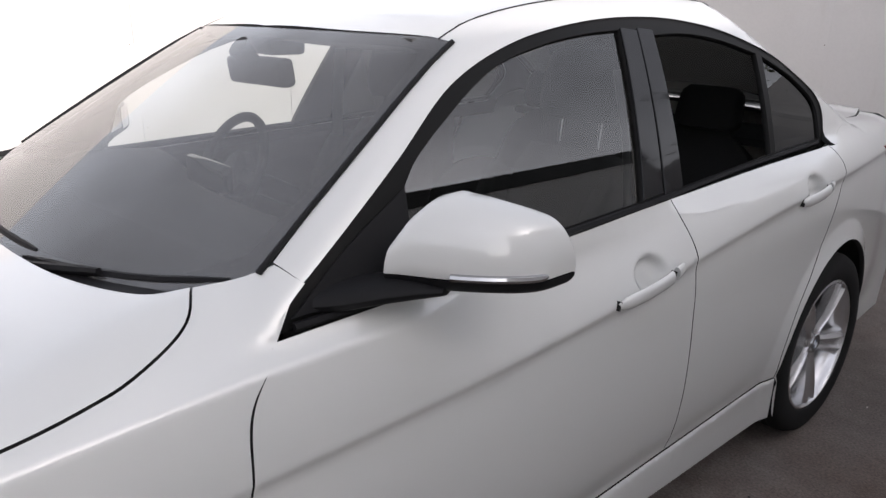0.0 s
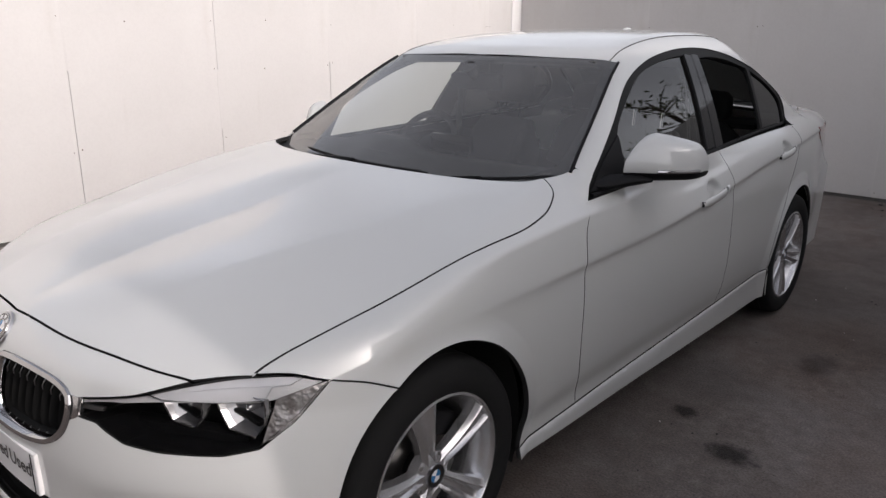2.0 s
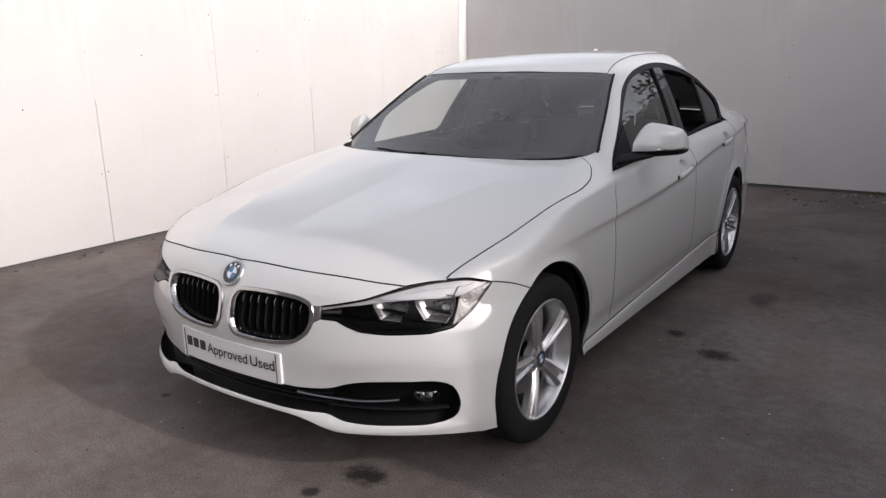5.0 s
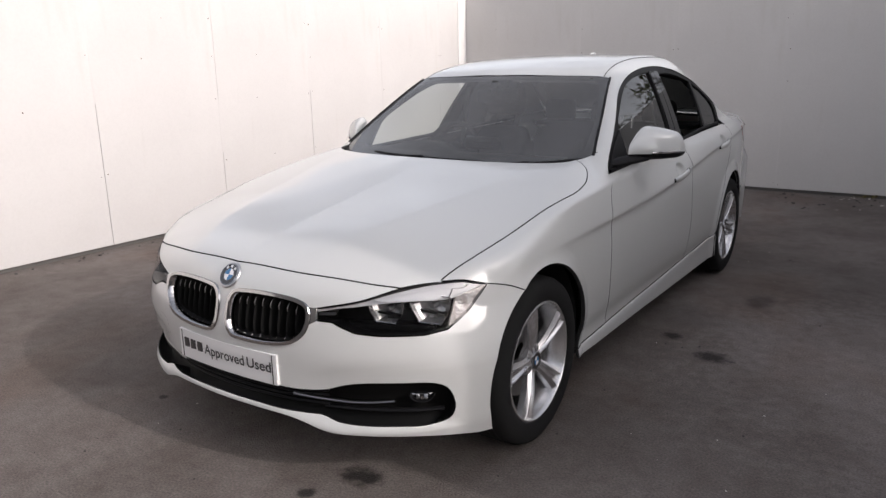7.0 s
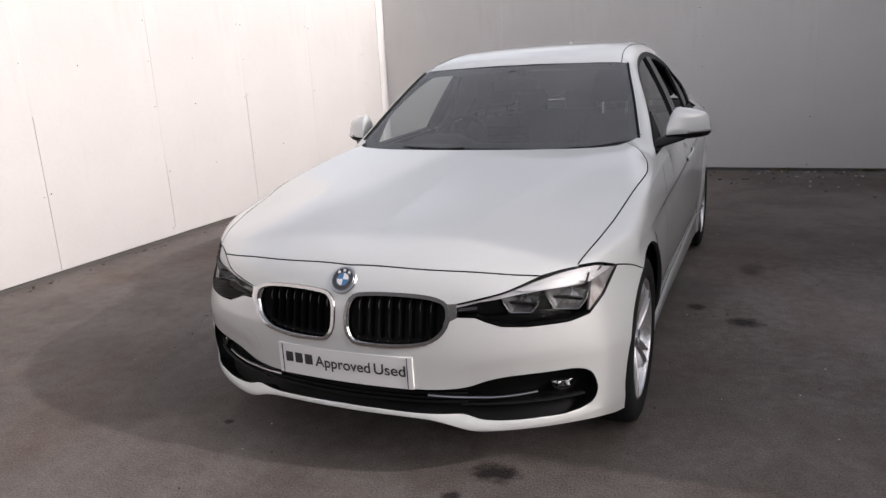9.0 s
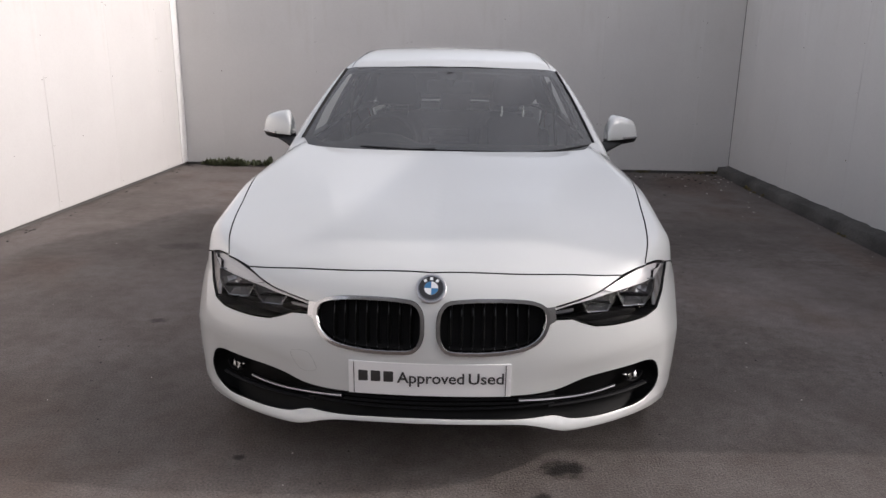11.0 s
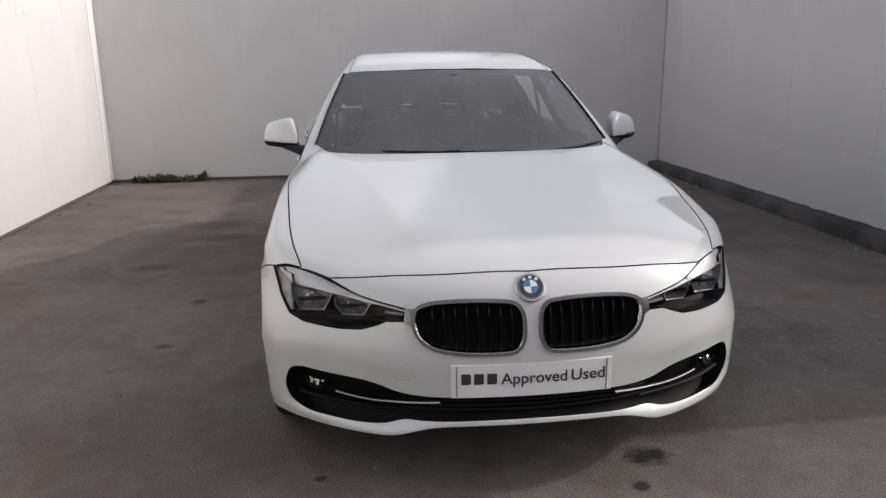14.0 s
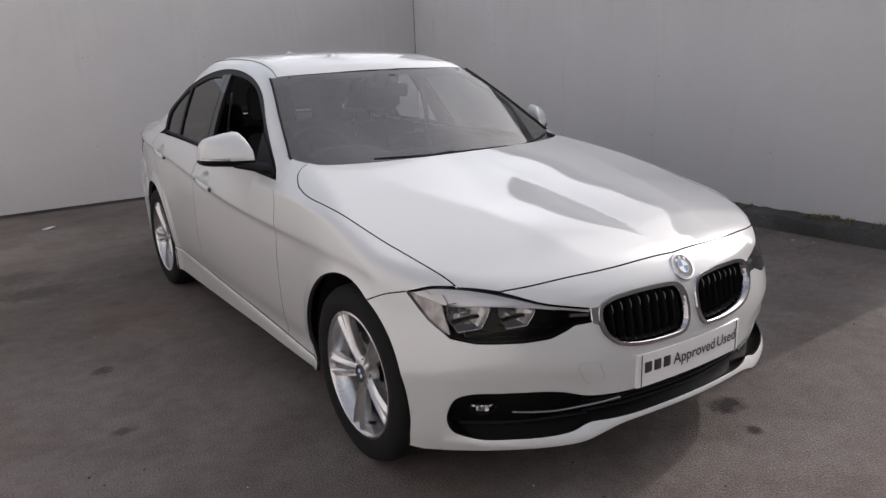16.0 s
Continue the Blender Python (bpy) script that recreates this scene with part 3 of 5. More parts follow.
for z in (0.09, 0.62, 1.18, 1.55, 1.87, 2.3):
    for j in left_joints:
        for d in (-0.03, 0.03):
            spots_.append(((-3.5466, j + d, z + random.uniform(-0.02, 0.02)), "x", 1))
        if z != 0.09:
            spots_.append(((-3.5466, j + 0.6 + random.uniform(-0.15, 0.15), z + random.uniform(-0.03, 0.03)), "x", 1))
    for j in right_joints:
        spots_.append(((3.4206, j + random.choice((-0.03, 0.03)), z + random.uniform(-0.04, 0.04)), "x", -1))
    for j in back_joints:
        for d in (-0.025, 0.025):
            spots_.append(((j + d, 6.3606, z + random.uniform(-0.03, 0.03)), "y", -1))
for p, axis, s in spots_:
    if random.random() < 0.5:
        continue
    r = random.choice((0.003, 0.004, 0.005, 0.006))
    turn = pose(0, 0, 0, 0, 90 * s, 0) if axis == "x" else pose(0, 0, 0, 90, 0, 0)
    lathe(bm_s, [(0.0, 0.0025), (r * 0.7, 0.0022), (r, 0.0)], 8, Matrix.Translation(p) @ turn)
tagged(part("screw_heads", bm_s, RUST), "small rusty screw heads in the wall boards", "screws", kind="stuff")

# low kerb along the right-hand wall, its top sloped
bm = bmesh.new()
prof = [(3.285, 0.0), (3.288, 0.075), (3.30, 0.098), (3.33, 0.108), (3.425, 0.118), (3.425, 0.0)]
rows = []
random.seed(3)
for y in np.linspace(-0.36, 6.36, 110):
    rows.append([bm.verts.new((x + random.uniform(-0.004, 0.004), y, z * (1.24 - 0.05 * y) + (random.uniform(-0.006, 0.006) if z > 0.01 else 0))) for x, z in prof])
for a, b in zip(rows, rows[1:]):
    for i in range(len(prof) - 1):
        bm.faces.new((a[i], b[i], b[i + 1], a[i + 1]))
bm.faces.new(rows[0])
bm.faces.new(rows[-1][::-1])
bmesh.ops.recalc_face_normals(bm, faces=bm.faces[:])
tagged(part("kerb", bm, KERB), kind="structure")


# ---- the car ----
car = empty("car", pose(0, 0, 0), "pearl white four-door saloon parked on the asphalt", "car")
ARCH_R, ARCH_Z = 0.372, 0.335


def arc(y0, a0, a1, fn=body, r=ARCH_R):
    """A wheel arch's edge, from angle a0 to a1 (0 is to the rear, 90 up)."""
    a = np.radians(np.linspace(a0, a1, 40))
    return on("S", np.c_[y0 + r * np.cos(a), ARCH_Z + r * np.sin(a)], fn)


cowl = [(0, 0.528), (0.222, 0.533), (0.468, 0.564), (0.612, 0.609), (0.678, 0.649), (0.70, 0.70)]
hood_front = [(0, -0.665), (0.287, -0.645), (0.457, -0.607), (0.564, -0.573), (0.646, -0.536)]
hood_side = [(0.742, -0.45), (0.774, -0.331), (0.801, -0.157), (0.814, -0.018), (0.829, 0.14), (0.838, 0.259), (0.840, 0.398), (0.828, 0.502), (0.813, 0.567), (0.765, 0.662), (0.70, 0.70)]
lamp_top = [(0.852, 0.715), (0.80, 0.736), (0.742, 0.738), (0.70, 0.733), (0.645, 0.72), (0.545, 0.684), (0.495, 0.672), (0.40, 0.652)]
lamp_low = [(0.40, 0.652), (0.402, 0.614), (0.465, 0.612), (0.497, 0.598), (0.545, 0.581), (0.62, 0.575), (0.74, 0.575), (0.791, 0.587), (0.824, 0.636), (0.852, 0.715)]
kidney = [(0.021, 0.61), (0.027, 0.645), (0.05, 0.672), (0.10, 0.681), (0.25, 0.682), (0.338, 0.671), (0.375, 0.652), (0.385, 0.612), (0.371, 0.566), (0.330, 0.531), (0.265, 0.514), (0.12, 0.508), (0.05, 0.517), (0.026, 0.55)]
intake_edge = [(0, 0.364), (0.269, 0.361), (0.36, 0.362), (0.436, 0.370), (0.50, 0.392), (0.56, 0.404), (0.69, 0.410), (0.763, 0.407), (0.798, 0.388), (0.817, 0.334), (0.813, 0.300), (0.797, 0.274), (0.745, 0.259), (0.66, 0.257), (0.575, 0.2555), (0.515, 0.256), (0.475, 0.260), (0.42, 0.275), (0.36, 0.279), (0.166, 0.288), (0, 0.291)]
lip = [(0, 0.2705), (0.165, 0.268), (0.314, 0.259), (0.372, 0.246), (0.425, 0.228), (0.46, 0.220), (0.515, 0.219), (0.58, 0.219), (0.67, 0.219), (0.745, 0.215), (0.81, 0.207)]

hood_outline = [on("T", hood_front, body), on("T", [hood_front[-1], hood_side[0]], body), on("T", hood_side, body), on("T", cowl[::-1], body)]
ridges = [on("T", [(float(ridge(np.array(y))) + d, y) for y in np.linspace(-0.6, 0.55, 30)], body) for d in (-0.03, -0.01, 0.0, 0.01, 0.03)]
part("hood", sheet("hood", body, "top", hood_outline, both=True, h=0.03, lines=ridges), None, car)

seam = on("S", [(-0.317, 0.715), (-0.25, 0.697), (-0.175, 0.664)], body)
front_arch = arc(0, 118, 202)
bumper_outline = [on("T", hood_front, body)[:], on("T", [hood_front[-1], hood_side[0]], body), on("F", [(0.742, 0.738), (0.80, 0.736), (0.852, 0.715)], body), seam, front_arch,
                  on("S", [(-0.345, 0.196), (-0.40, 0.198)], body), on("F", lip[::-1], body)]
lamp_loop = [on("F", lamp_top, body), on("F", lamp_low, body, straight=True)]
kidney_loop = on("F", kidney, body, closed=True)
intake = on("F", intake_edge, body)
intake_full = np.vstack([intake, intake[::-1] * (-1, 1, 1)])
tow_loop = on("F", [(-0.462, 0.487), (-0.414, 0.487), (-0.404, 0.480), (-0.381, 0.432), (-0.386, 0.425), (-0.425, 0.416), (-0.436, 0.421), (-0.468, 0.478)], body, closed=True, step=0.008)
field = [on("F", [(x, float(recess(np.array(x))) + d) for x in np.linspace(0.40, 0.80, 24)], body) for d in (-0.03, -0.018, -0.008, 0.0, 0.008, 0.018, 0.03)]
field += [on("F", [(0.822 + d, z) for z in np.linspace(0.45, 0.33, 8)], body) for d in (-0.03, -0.015, 0.0, 0.015)]
field += [on("F", [(x, float(lip_edge(np.array(x))) + d) for x in np.linspace(0.0, 0.84, 60)], body) for d in (-0.012, -0.005, 0.0, 0.005)]
part("front_bumper", sheet("front_bumper", body, "front", bumper_outline, [lamp_loop, kidney_loop], both=True, middle=[intake_full, tow_loop], h=0.026, depth=0.03, lines=field), None, car)
part("tow_eye_cover", sheet("tow_eye_cover", body, "front", [tow_loop], h=0.02, gap=-0.0016, depth=0.004), None, car)

door_front = [(0.762, 0.942), (0.705, 0.87), (0.687, 0.76), (0.670, 0.55), (0.675, 0.435), (0.712, 0.256)]
door_split = [(1.848, 0.988), (1.875, 0.86), (1.875, 0.5), (1.859, 0.305)]
door_rear = [(2.75, 1.023), (2.735, 0.93), (2.62, 0.74), (2.475, 0.55), (2.43, 0.42), (2.43, 0.336)]
swages = [on("S", [(y, float(swage(np.array(y))) + d) for y in np.linspace(-0.3, 3.7, 60)], body) for d in (-0.05, -0.03, -0.016, -0.007, 0.0, 0.006, 0.015)]
swages += [on("S", [(y, float(shoulder(np.array(y))) + d) for y in np.linspace(-0.33, 1.2, 48)], body) for d in (-0.032, -0.018, -0.008, 0.0, 0.008)]
swages += [arc(y0, 14, 166, r=r) for y0 in (0.0, 2.81) for r in (0.40, 0.425, 0.434, 0.440, 0.446, 0.456)]
dlo_low = [(0.751, 0.943), (1.417, 0.971), (1.89, 0.991), (2.183, 1.006), (2.79, 1.027)]
fender_outline = [on("T", hood_side, shell), on("T", [(0.70, 0.70), (0.712, 0.745), (0.748, 0.816)], shell), on("S", [(0.82, 1.03), (0.842, 1.008)], shell), on("S", [(0.842, 1.008), (0.808, 0.984)], shell), on("S", [(0.775, 0.943), *door_front[1:]], shell),
                  on("S", [(0.713, 0.2565), (0.365, 0.2485)], body), arc(0, -13, 118), seam[::-1], on("F", [(0.852, 0.715), (0.80, 0.736), (0.742, 0.738)], body)]
pair("front_fender", car, shell, "side", fender_outline, lines=swages, fine=[((0.80, 0.74, 0.95), 0.13, 0.011)])
pair("front_door", car, shell, "side", [on("S", [(0.765, 0.942), (1.417, 0.968), (1.848, 0.988)], shell), on("S", door_split, shell), on("S", [(1.859, 0.305), (1.315, 0.278), (0.712, 0.257)], body), on("S", door_front[::-1], shell)], gap=0.0019, lines=swages, fine=[((0.89, 1.688, 0.853), 0.085, 0.0065)])
pair("rear_door", car, shell, "side", [on("S", [(1.848, 0.988), (2.284, 1.008), (2.751, 1.023)], shell), on("S", door_rear, shell), on("S", [(2.43, 0.336), (1.859, 0.305)], body), on("S", door_split[::-1], shell)], gap=0.0014, lines=swages, fine=[((0.885, 2.52, 0.932), 0.085, 0.0065)])
sill_lines = [on("S", [(y, float(sill_top(np.array(y))) + d) for y in np.linspace(0.40, 2.42, 50)], body) for d in (-0.0025, -0.005, -0.0075, -0.011)]
pair("sill", car, body, "side", [on("S", [(0.368, 0.246), (0.718, 0.255), (1.315, 0.2755), (1.859, 0.302), (2.435, 0.333)], body), on("S", [(2.45, 0.183), (1.525, 0.186), (0.7, 0.196), (0.368, 0.207)], body)], gap=0.0008, lines=sill_lines)
pair("rear_quarter", car, shell, "side", [on("S", [(2.751, 1.0225), (2.795, 1.0215), (2.84, 1.0285), (2.94, 1.0575), (3.03, 1.0635)], shell), on("T", [(0.685, 3.05), (0.665, 3.2), (0.655, 3.4), (0.60, 3.6)], shell), on("S", [(3.62, 0.98), (3.7, 0.8), (3.7, 0.5), (3.64, 0.25)], body), on("S", [(3.64, 0.25), (3.214, 0.2)], body), arc(2.81, -20, 205), on("S", door_rear[::-1], shell)], lines=swages)
part("boot_lid", sheet("boot_lid", body, "top", [on("T", [(0, 3.205), (0.3, 3.18), (0.58, 3.115), (0.655, 3.18), (0.65, 3.4), (0.595, 3.6), (0.56, 3.72)], body), on("T", [(0.56, 3.72), (0.3, 3.78), (0, 3.80)], body)], both=True, h=0.05, gap=0.0006), None, car)

# glasshouse
screen_side = [(0.745, 1.02), (0.675, 1.192), (0.597, 1.354)]
screen = [on("F", [(0, 0.96), (0.5, 0.965), (0.70, 0.985), (0.745, 1.02)], cabin), on("F", screen_side, cabin), on("F", [(0.597, 1.354), (0.57, 1.360), (0.305, 1.368), (0, 1.371)], cabin)]
part("windscreen", sheet("windscreen", cabin, "top", screen, both=True, h=0.05, gap=0.001, depth=0, mat=SCREEN), None, car)
dlo_top = [(2.79, 1.027), (2.848, 1.139), (2.729, 1.252), (2.438, 1.357), (2.179, 1.399), (1.929, 1.407), (1.686, 1.389), (1.461, 1.349), (1.258, 1.279), (1.07, 1.159), (0.862, 1.024), (0.751, 0.943)]
dlo = [on("S", dlo_low, cabin), on("S", dlo_top, cabin)]
ditch = [(0.565, 1.315), (0.535, 1.579), (0.525, 2.065), (0.535, 2.45), (0.55, 2.617)]
roof = [on("T", [(0, 1.227), (0.305, 1.253), (0.565, 1.315)], cabin), on("T", ditch, cabin), on("T", [(0.55, 2.617), (0.3, 2.561), (0, 2.539)], cabin)]
part("roof", sheet("roof", cabin, "top", roof, both=True, h=0.045), None, car)
pillar = [on("F", [(0.745, 1.034), *screen_side[1:]], cabin), on("T", ditch, cabin), on("T", [(0.55, 2.61), (0.60, 2.85), (0.66, 3.07)], cabin), on("S", [(3.05, 1.062), (2.94, 1.056), (2.84, 1.027), (2.795, 1.02)], shell), on("S", [*dlo_top[:-2], (0.838, 1.010)], shell)]
pair("side_frame", car, shell, "side", pillar, h=0.03, gap=-0.0003)
front_pane = [on("S", [(1.079, 1.12), (1.11, 1.151), (1.231, 1.226), (1.396, 1.305), (1.561, 1.345), (1.739, 1.368), (1.875, 1.376)], cabin), on("S", [(1.875, 1.376), (1.745, 0.999)], cabin), on("S", [(1.745, 0.999), (1.423, 0.986), (1.048, 0.972)], cabin), on("S", [(1.048, 0.972), (1.079, 1.12)], cabin)]
rear_pane = [on("S", [(2.016, 1.363), (2.173, 1.365), (2.339, 1.348), (2.535, 1.305)], cabin), on("S", [(2.535, 1.305), (2.42, 1.031)], cabin), on("S", [(2.42, 1.031), (1.924, 1.006)], cabin), on("S", [(1.924, 1.006), (2.016, 1.363)], cabin)]
small_pane = [on("S", [(2.567, 1.296), (2.729, 1.219), (2.812, 1.14), (2.779, 1.04)], cabin), on("S", [(2.779, 1.04), (2.452, 1.031)], cabin), on("S", [(2.452, 1.031), (2.567, 1.296)], cabin)]
pair("window_surround", car, cabin, "side", dlo, [front_pane, rear_pane, small_pane], "black window frame", h=0.03, gap=0.001, lift=-0.004, mat=FRAME)
# the driver's window and the rear one across from it stand open
part("front_window", sheet("front_window", cabin, "side", front_pane, h=0.06, gap=0, lift=-0.012, depth=0, mat=GLASS), None, car, "closed front side window")
part("rear_window", sheet("rear_window", cabin, "side", rear_pane, h=0.06, gap=0, lift=-0.012, depth=0, mirror=True, mat=DARK_GLASS), None, car, "closed tinted rear side window")
pair("quarter_window", car, cabin, "side", small_pane, h=0.06, gap=0, lift=-0.012, depth=0, mat=DARK_GLASS)


# dark linings behind the panels; the hood's is added so its gaps stay dark
part("hood_gap_backing", sheet("hood_gap_backing", body, "top", [on("T", [(0, -0.60), (0.62, -0.49), (0.80, -0.2), (0.83, 0.5), (0.78, 0.74), (0, 0.60)], body)], both=True, h=0.08, lift=-0.035, depth=0, mat=VOID), None, car)
pair("door_lining", car, body, "side", [on("S", [(0.42, 0.90), (0.9, 0.955), (2.66, 1.015), (2.66, 0.62)], body, straight=True), on("S", [(2.42, 0.5), (2.42, 0.2), (0.42, 0.2), (0.42, 0.90)], body, straight=True)], h=0.1, lift=-0.045, depth=0, mat=DASH)
part("cowl_panel", sheet("cowl_panel", body, "top", [on("T", [(0, 0.49), (0.47, 0.535), (0.62, 0.585), (0.69, 0.64), (0.735, 0.72), (0.735, 0.82)], body), on("T", [(0.735, 0.82), (0, 0.74)], body)], both=True, h=0.05, lift=-0.022, depth=0, mat=MATT), None, car)
bm = bmesh.new()
add_box(bm, -0.60, 0.60, -0.45, 3.60, 0.19, 0.23, 0.01)
add_box(bm, -0.80, 0.80, 0.46, 2.36, 0.150, 0.19, 0.01)
for w_, ya, za in ((0.38, -0.70, 0.225), (0.55, -0.60, 0.187), (0.63, -0.53, 0.181)):
    add_box(bm, -w_, w_, ya, -0.40 - w_ * 0.01, za, za + 0.014, 0.004)
part("underbody", bm, VOID, car)


def arch_liner(y0, side):
    bm = bmesh.new()
    rows = []
    for x in (0.50, 0.86):
        rows.append([bm.verts.new((side * x, y0 + 0.392 * math.cos(radians(a)), ARCH_Z + 0.392 * math.sin(radians(a)))) for a in range(-22, 203, 8)])
    for k in range(len(rows[0]) - 1):
        bm.faces.new((rows[0][k], rows[0][k + 1], rows[1][k + 1], rows[1][k]))
    c = bm.verts.new((side * 0.50, y0, ARCH_Z))
    for k in range(len(rows[0]) - 1):
        bm.faces.new((c, rows[0][k + 1], rows[0][k]))
    part("wheel_arch_liner", bm, VOID, car)


for y0 in (0.0, 2.81):
    for side in (1, -1):
        arch_liner(y0, side)


# ---- wheels ----
def badge_parts(parent, r, at, deep=False):
    """A round badge: dark ring, bright rim, blue and white quarters."""
    bm = bmesh.new()
    lathe(bm, [(r * 0.56, 0.001), (r * 0.6, 0.0025), (r * 0.93, 0.0025), (r * 0.96, 0.0)], 40)
    ring = part("badge_ring", bm, BADGE_BLACK, parent, "black enamel ring", at=at)
    bm = bmesh.new()
    lathe(bm, [(r * 0.94, 0.0), (r * 0.95, 0.0035), (r * 1.0, 0.0035), (r * 1.04, -0.002)], 40)
    lathe(bm, [(r * 0.53, 0.001), (r * 0.55, 0.003), (r * 0.585, 0.003), (r * 0.6, 0.001)], 40)
    under = (lambda: dict(parent=parent, at=at)) if deep else (lambda: dict(parent=ring))
    part("badge_rim", bm, CHROME, label="chrome rim", **under())
    if not deep:
        bm = bmesh.new()
        lathe(bm, [(r * 1.03, -0.001), (r * 1.06, 0.001), (r * 1.16, 0.0005), (r * 1.24, -0.004)], 40)
        part("badge_seat", bm, SATIN, ring, "satin metal seat")
        for a in (128, 90, 52):
            bm = bmesh.new()
            add_box(bm, r * 0.66, r * 0.88, -r * 0.12, r * 0.12, 0.0024, 0.0034, m=pose(0, 0, 0, 0, 0, a))
            part("badge_mark", bm, BADGE_WHITE, ring, "small white mark")
    for k in range(4):
        bm = bmesh.new()
        vs = [bm.verts.new((0, 0, 0.0022))]
        vs += [bm.verts.new((r * 0.55 * math.cos(radians(90 * k + 7.5 * i)), r * 0.55 * math.sin(radians(90 * k + 7.5 * i)), 0.0022)) for i in range(13)]
        bm.faces.new(vs)
        part("badge_quarter", bm, BADGE_BLUE if k % 2 else BADGE_WHITE, **under())
    return ring


BADGE_BLACK = material("black_enamel", (0.01, 0.01, 0.012), 0.15, 0, 1.0)
BADGE_BLUE = material("blue_enamel", (0.03, 0.16, 0.34), 0.15, 0, 1.0)
BADGE_WHITE = material("white_enamel", (0.75, 0.76, 0.78), 0.15, 0, 1.0)
DISC = material("brake_steel", (0.25, 0.24, 0.23), 0.35, 1.0)
RIM_R, TYRE_R, DISH = 0.234, 0.329, 0.012


def build_wheel():
    """A wheel whose outer face looks along +z, about the hub's centre."""
    bm = bmesh.new()
    lathe(bm, [(0.205, -0.20), (0.222, -0.19), (0.205, -0.16), (0.196, -0.10), (0.200, -0.055), (0.214, -0.035), (0.222, -0.016), (0.224, -0.004), (0.229, 0.001), (0.236, -0.001), (0.238, -0.008)], 72)
    w = rim = part("wheel", bm, ALLOY, None, "silver alloy wheel with five double spokes")
    bm = bmesh.new()
    lathe(bm, [(0.228, -0.195), (0.232, -0.208), (0.255, -0.214), (0.29, -0.216), (0.315, -0.205), (0.326, -0.185), (TYRE_R, -0.15), (TYRE_R, -0.055), (0.326, -0.022), (0.316, -0.003), (0.300, 0.005), (0.275, 0.0085), (0.252, 0.0075), (0.240, 0.002), (0.235, -0.012)], 72)
    tyre = part("tyre", bm, TYRE, w, "black rubber tyre")
    # dark bands laid on the tread, coloured as the shade in its grooves
    for z in (-0.045, -0.075, -0.125, -0.155):
        bm = bmesh.new()
        lathe(bm, [(TYRE_R + 0.0006, z - 0.004), (TYRE_R + 0.001, z), (TYRE_R + 0.0006, z + 0.004)], 72)
        part("tread_groove_shade", bm, VOID, w)
    for k in range(5):
        for s in (-1, 1):
            bm = bmesh.new()
            rings = []
            for r, off, half, z, dep in ((0.030, 0.011, 0.012, -0.024, 0.036), (0.060, 0.0125, 0.013, -0.020, 0.036), (0.100, 0.0150, 0.0155, -0.012, 0.036), (0.150, 0.0185, 0.0185, -0.006, 0.036), (0.195, 0.0225, 0.0225, -0.003, 0.036), (0.226, 0.0265, 0.029, -0.003, 0.036)):
                prof = [(-off, -0.0125), (-off * 0.55, -0.0115), (-off * 0.25, -0.006), (-0.0015, -0.0004), (0.0015, 0.0), (0.005, -0.0035), (half * 0.6, -0.0075), (half * 0.92, -0.011), (half, -dep)]
                rings.append([bm.verts.new((r, s * (off + a), z + b)) for a, b in prof])
            for a, b in zip(rings, rings[1:]):
                for i in range(len(a) - 1):
                    f = (a[i], b[i], b[i + 1], a[i + 1])
                    bm.faces.new(f if s > 0 else f[::-1])
            bmesh.ops.recalc_face_normals(bm, faces=bm.faces[:])
            part("spoke", bm, ALLOY, rim, angle=24, at=pose(0, 0, 0, 0, 0, 72 * k))
    bm = bmesh.new()
    lathe(bm, [(0.0, -0.021), (0.032, -0.021), (0.036, -0.023), (0.052, -0.026), (0.064, -0.032), (0.070, -0.06)], 40)
    hub = part("hub", bm, ALLOY, rim)
    for k in range(5):
        bm = bmesh.new()
        lathe(bm, [(0.0, 0.004), (0.006, 0.004), (0.0085, 0.0), (0.0085, -0.01)], 10)
        part("wheel_bolt", bm, DISC, rim, at=pose(0.054 * math.cos(radians(72 * k + 36)), 0.054 * math.sin(radians(72 * k + 36)), -0.031))
    badge_parts(w, 0.033, pose(0, 0, -0.020), deep=True)
    bm = bmesh.new()
    lathe(bm, [(0.06, -0.085), (0.09, -0.082), (0.152, -0.082), (0.154, -0.10), (0.06, -0.105)], 48)
    part("brake_disc", bm, DISC, w, "steel brake disc")
    bm = bmesh.new()
    add_box(bm, -0.165, -0.095, -0.07, 0.07, -0.125, -0.055, 0.012)
    part("brake_caliper", bm, MATT, w)
    bm = bmesh.new()
    lathe(bm, [(0.0, -0.14), (0.19, -0.14)], 32)
    part("wheel_back", bm, VOID, w)
    bm = bmesh.new()
    tube(bm, [(0.196, 0.05, -0.06), (0.19, 0.05, -0.03)], 0.005, 6)
    part("valve", bm, MATT, rim)
    return w


wheel = build_wheel()
FACE = {0.0: 0.893, 2.81: 0.889}
spots = [(0.0, 1, -112), (2.81, 1, -87), (0.0, -1, -81.5), (2.81, -1, -80)]


def wheel_pose(y0, side, turn):
    # outer face along +x or -x; local x then points to the rear, turned about the axle
    m = Matrix(((0, 0, side), (1, 0, 0), (0, side, 0))).to_4x4()
    return Matrix.Translation((side * FACE[y0], y0, TYRE_R - 0.003)) @ m @ pose(0, 0, 0, 0, 0, turn * side)


others = [copy_thing(wheel, wheel_pose(*q)) for q in spots[1:]]
wheel.matrix_basis = wheel_pose(*spots[0])
for w_ in (wheel, *others):
    w_.parent = car


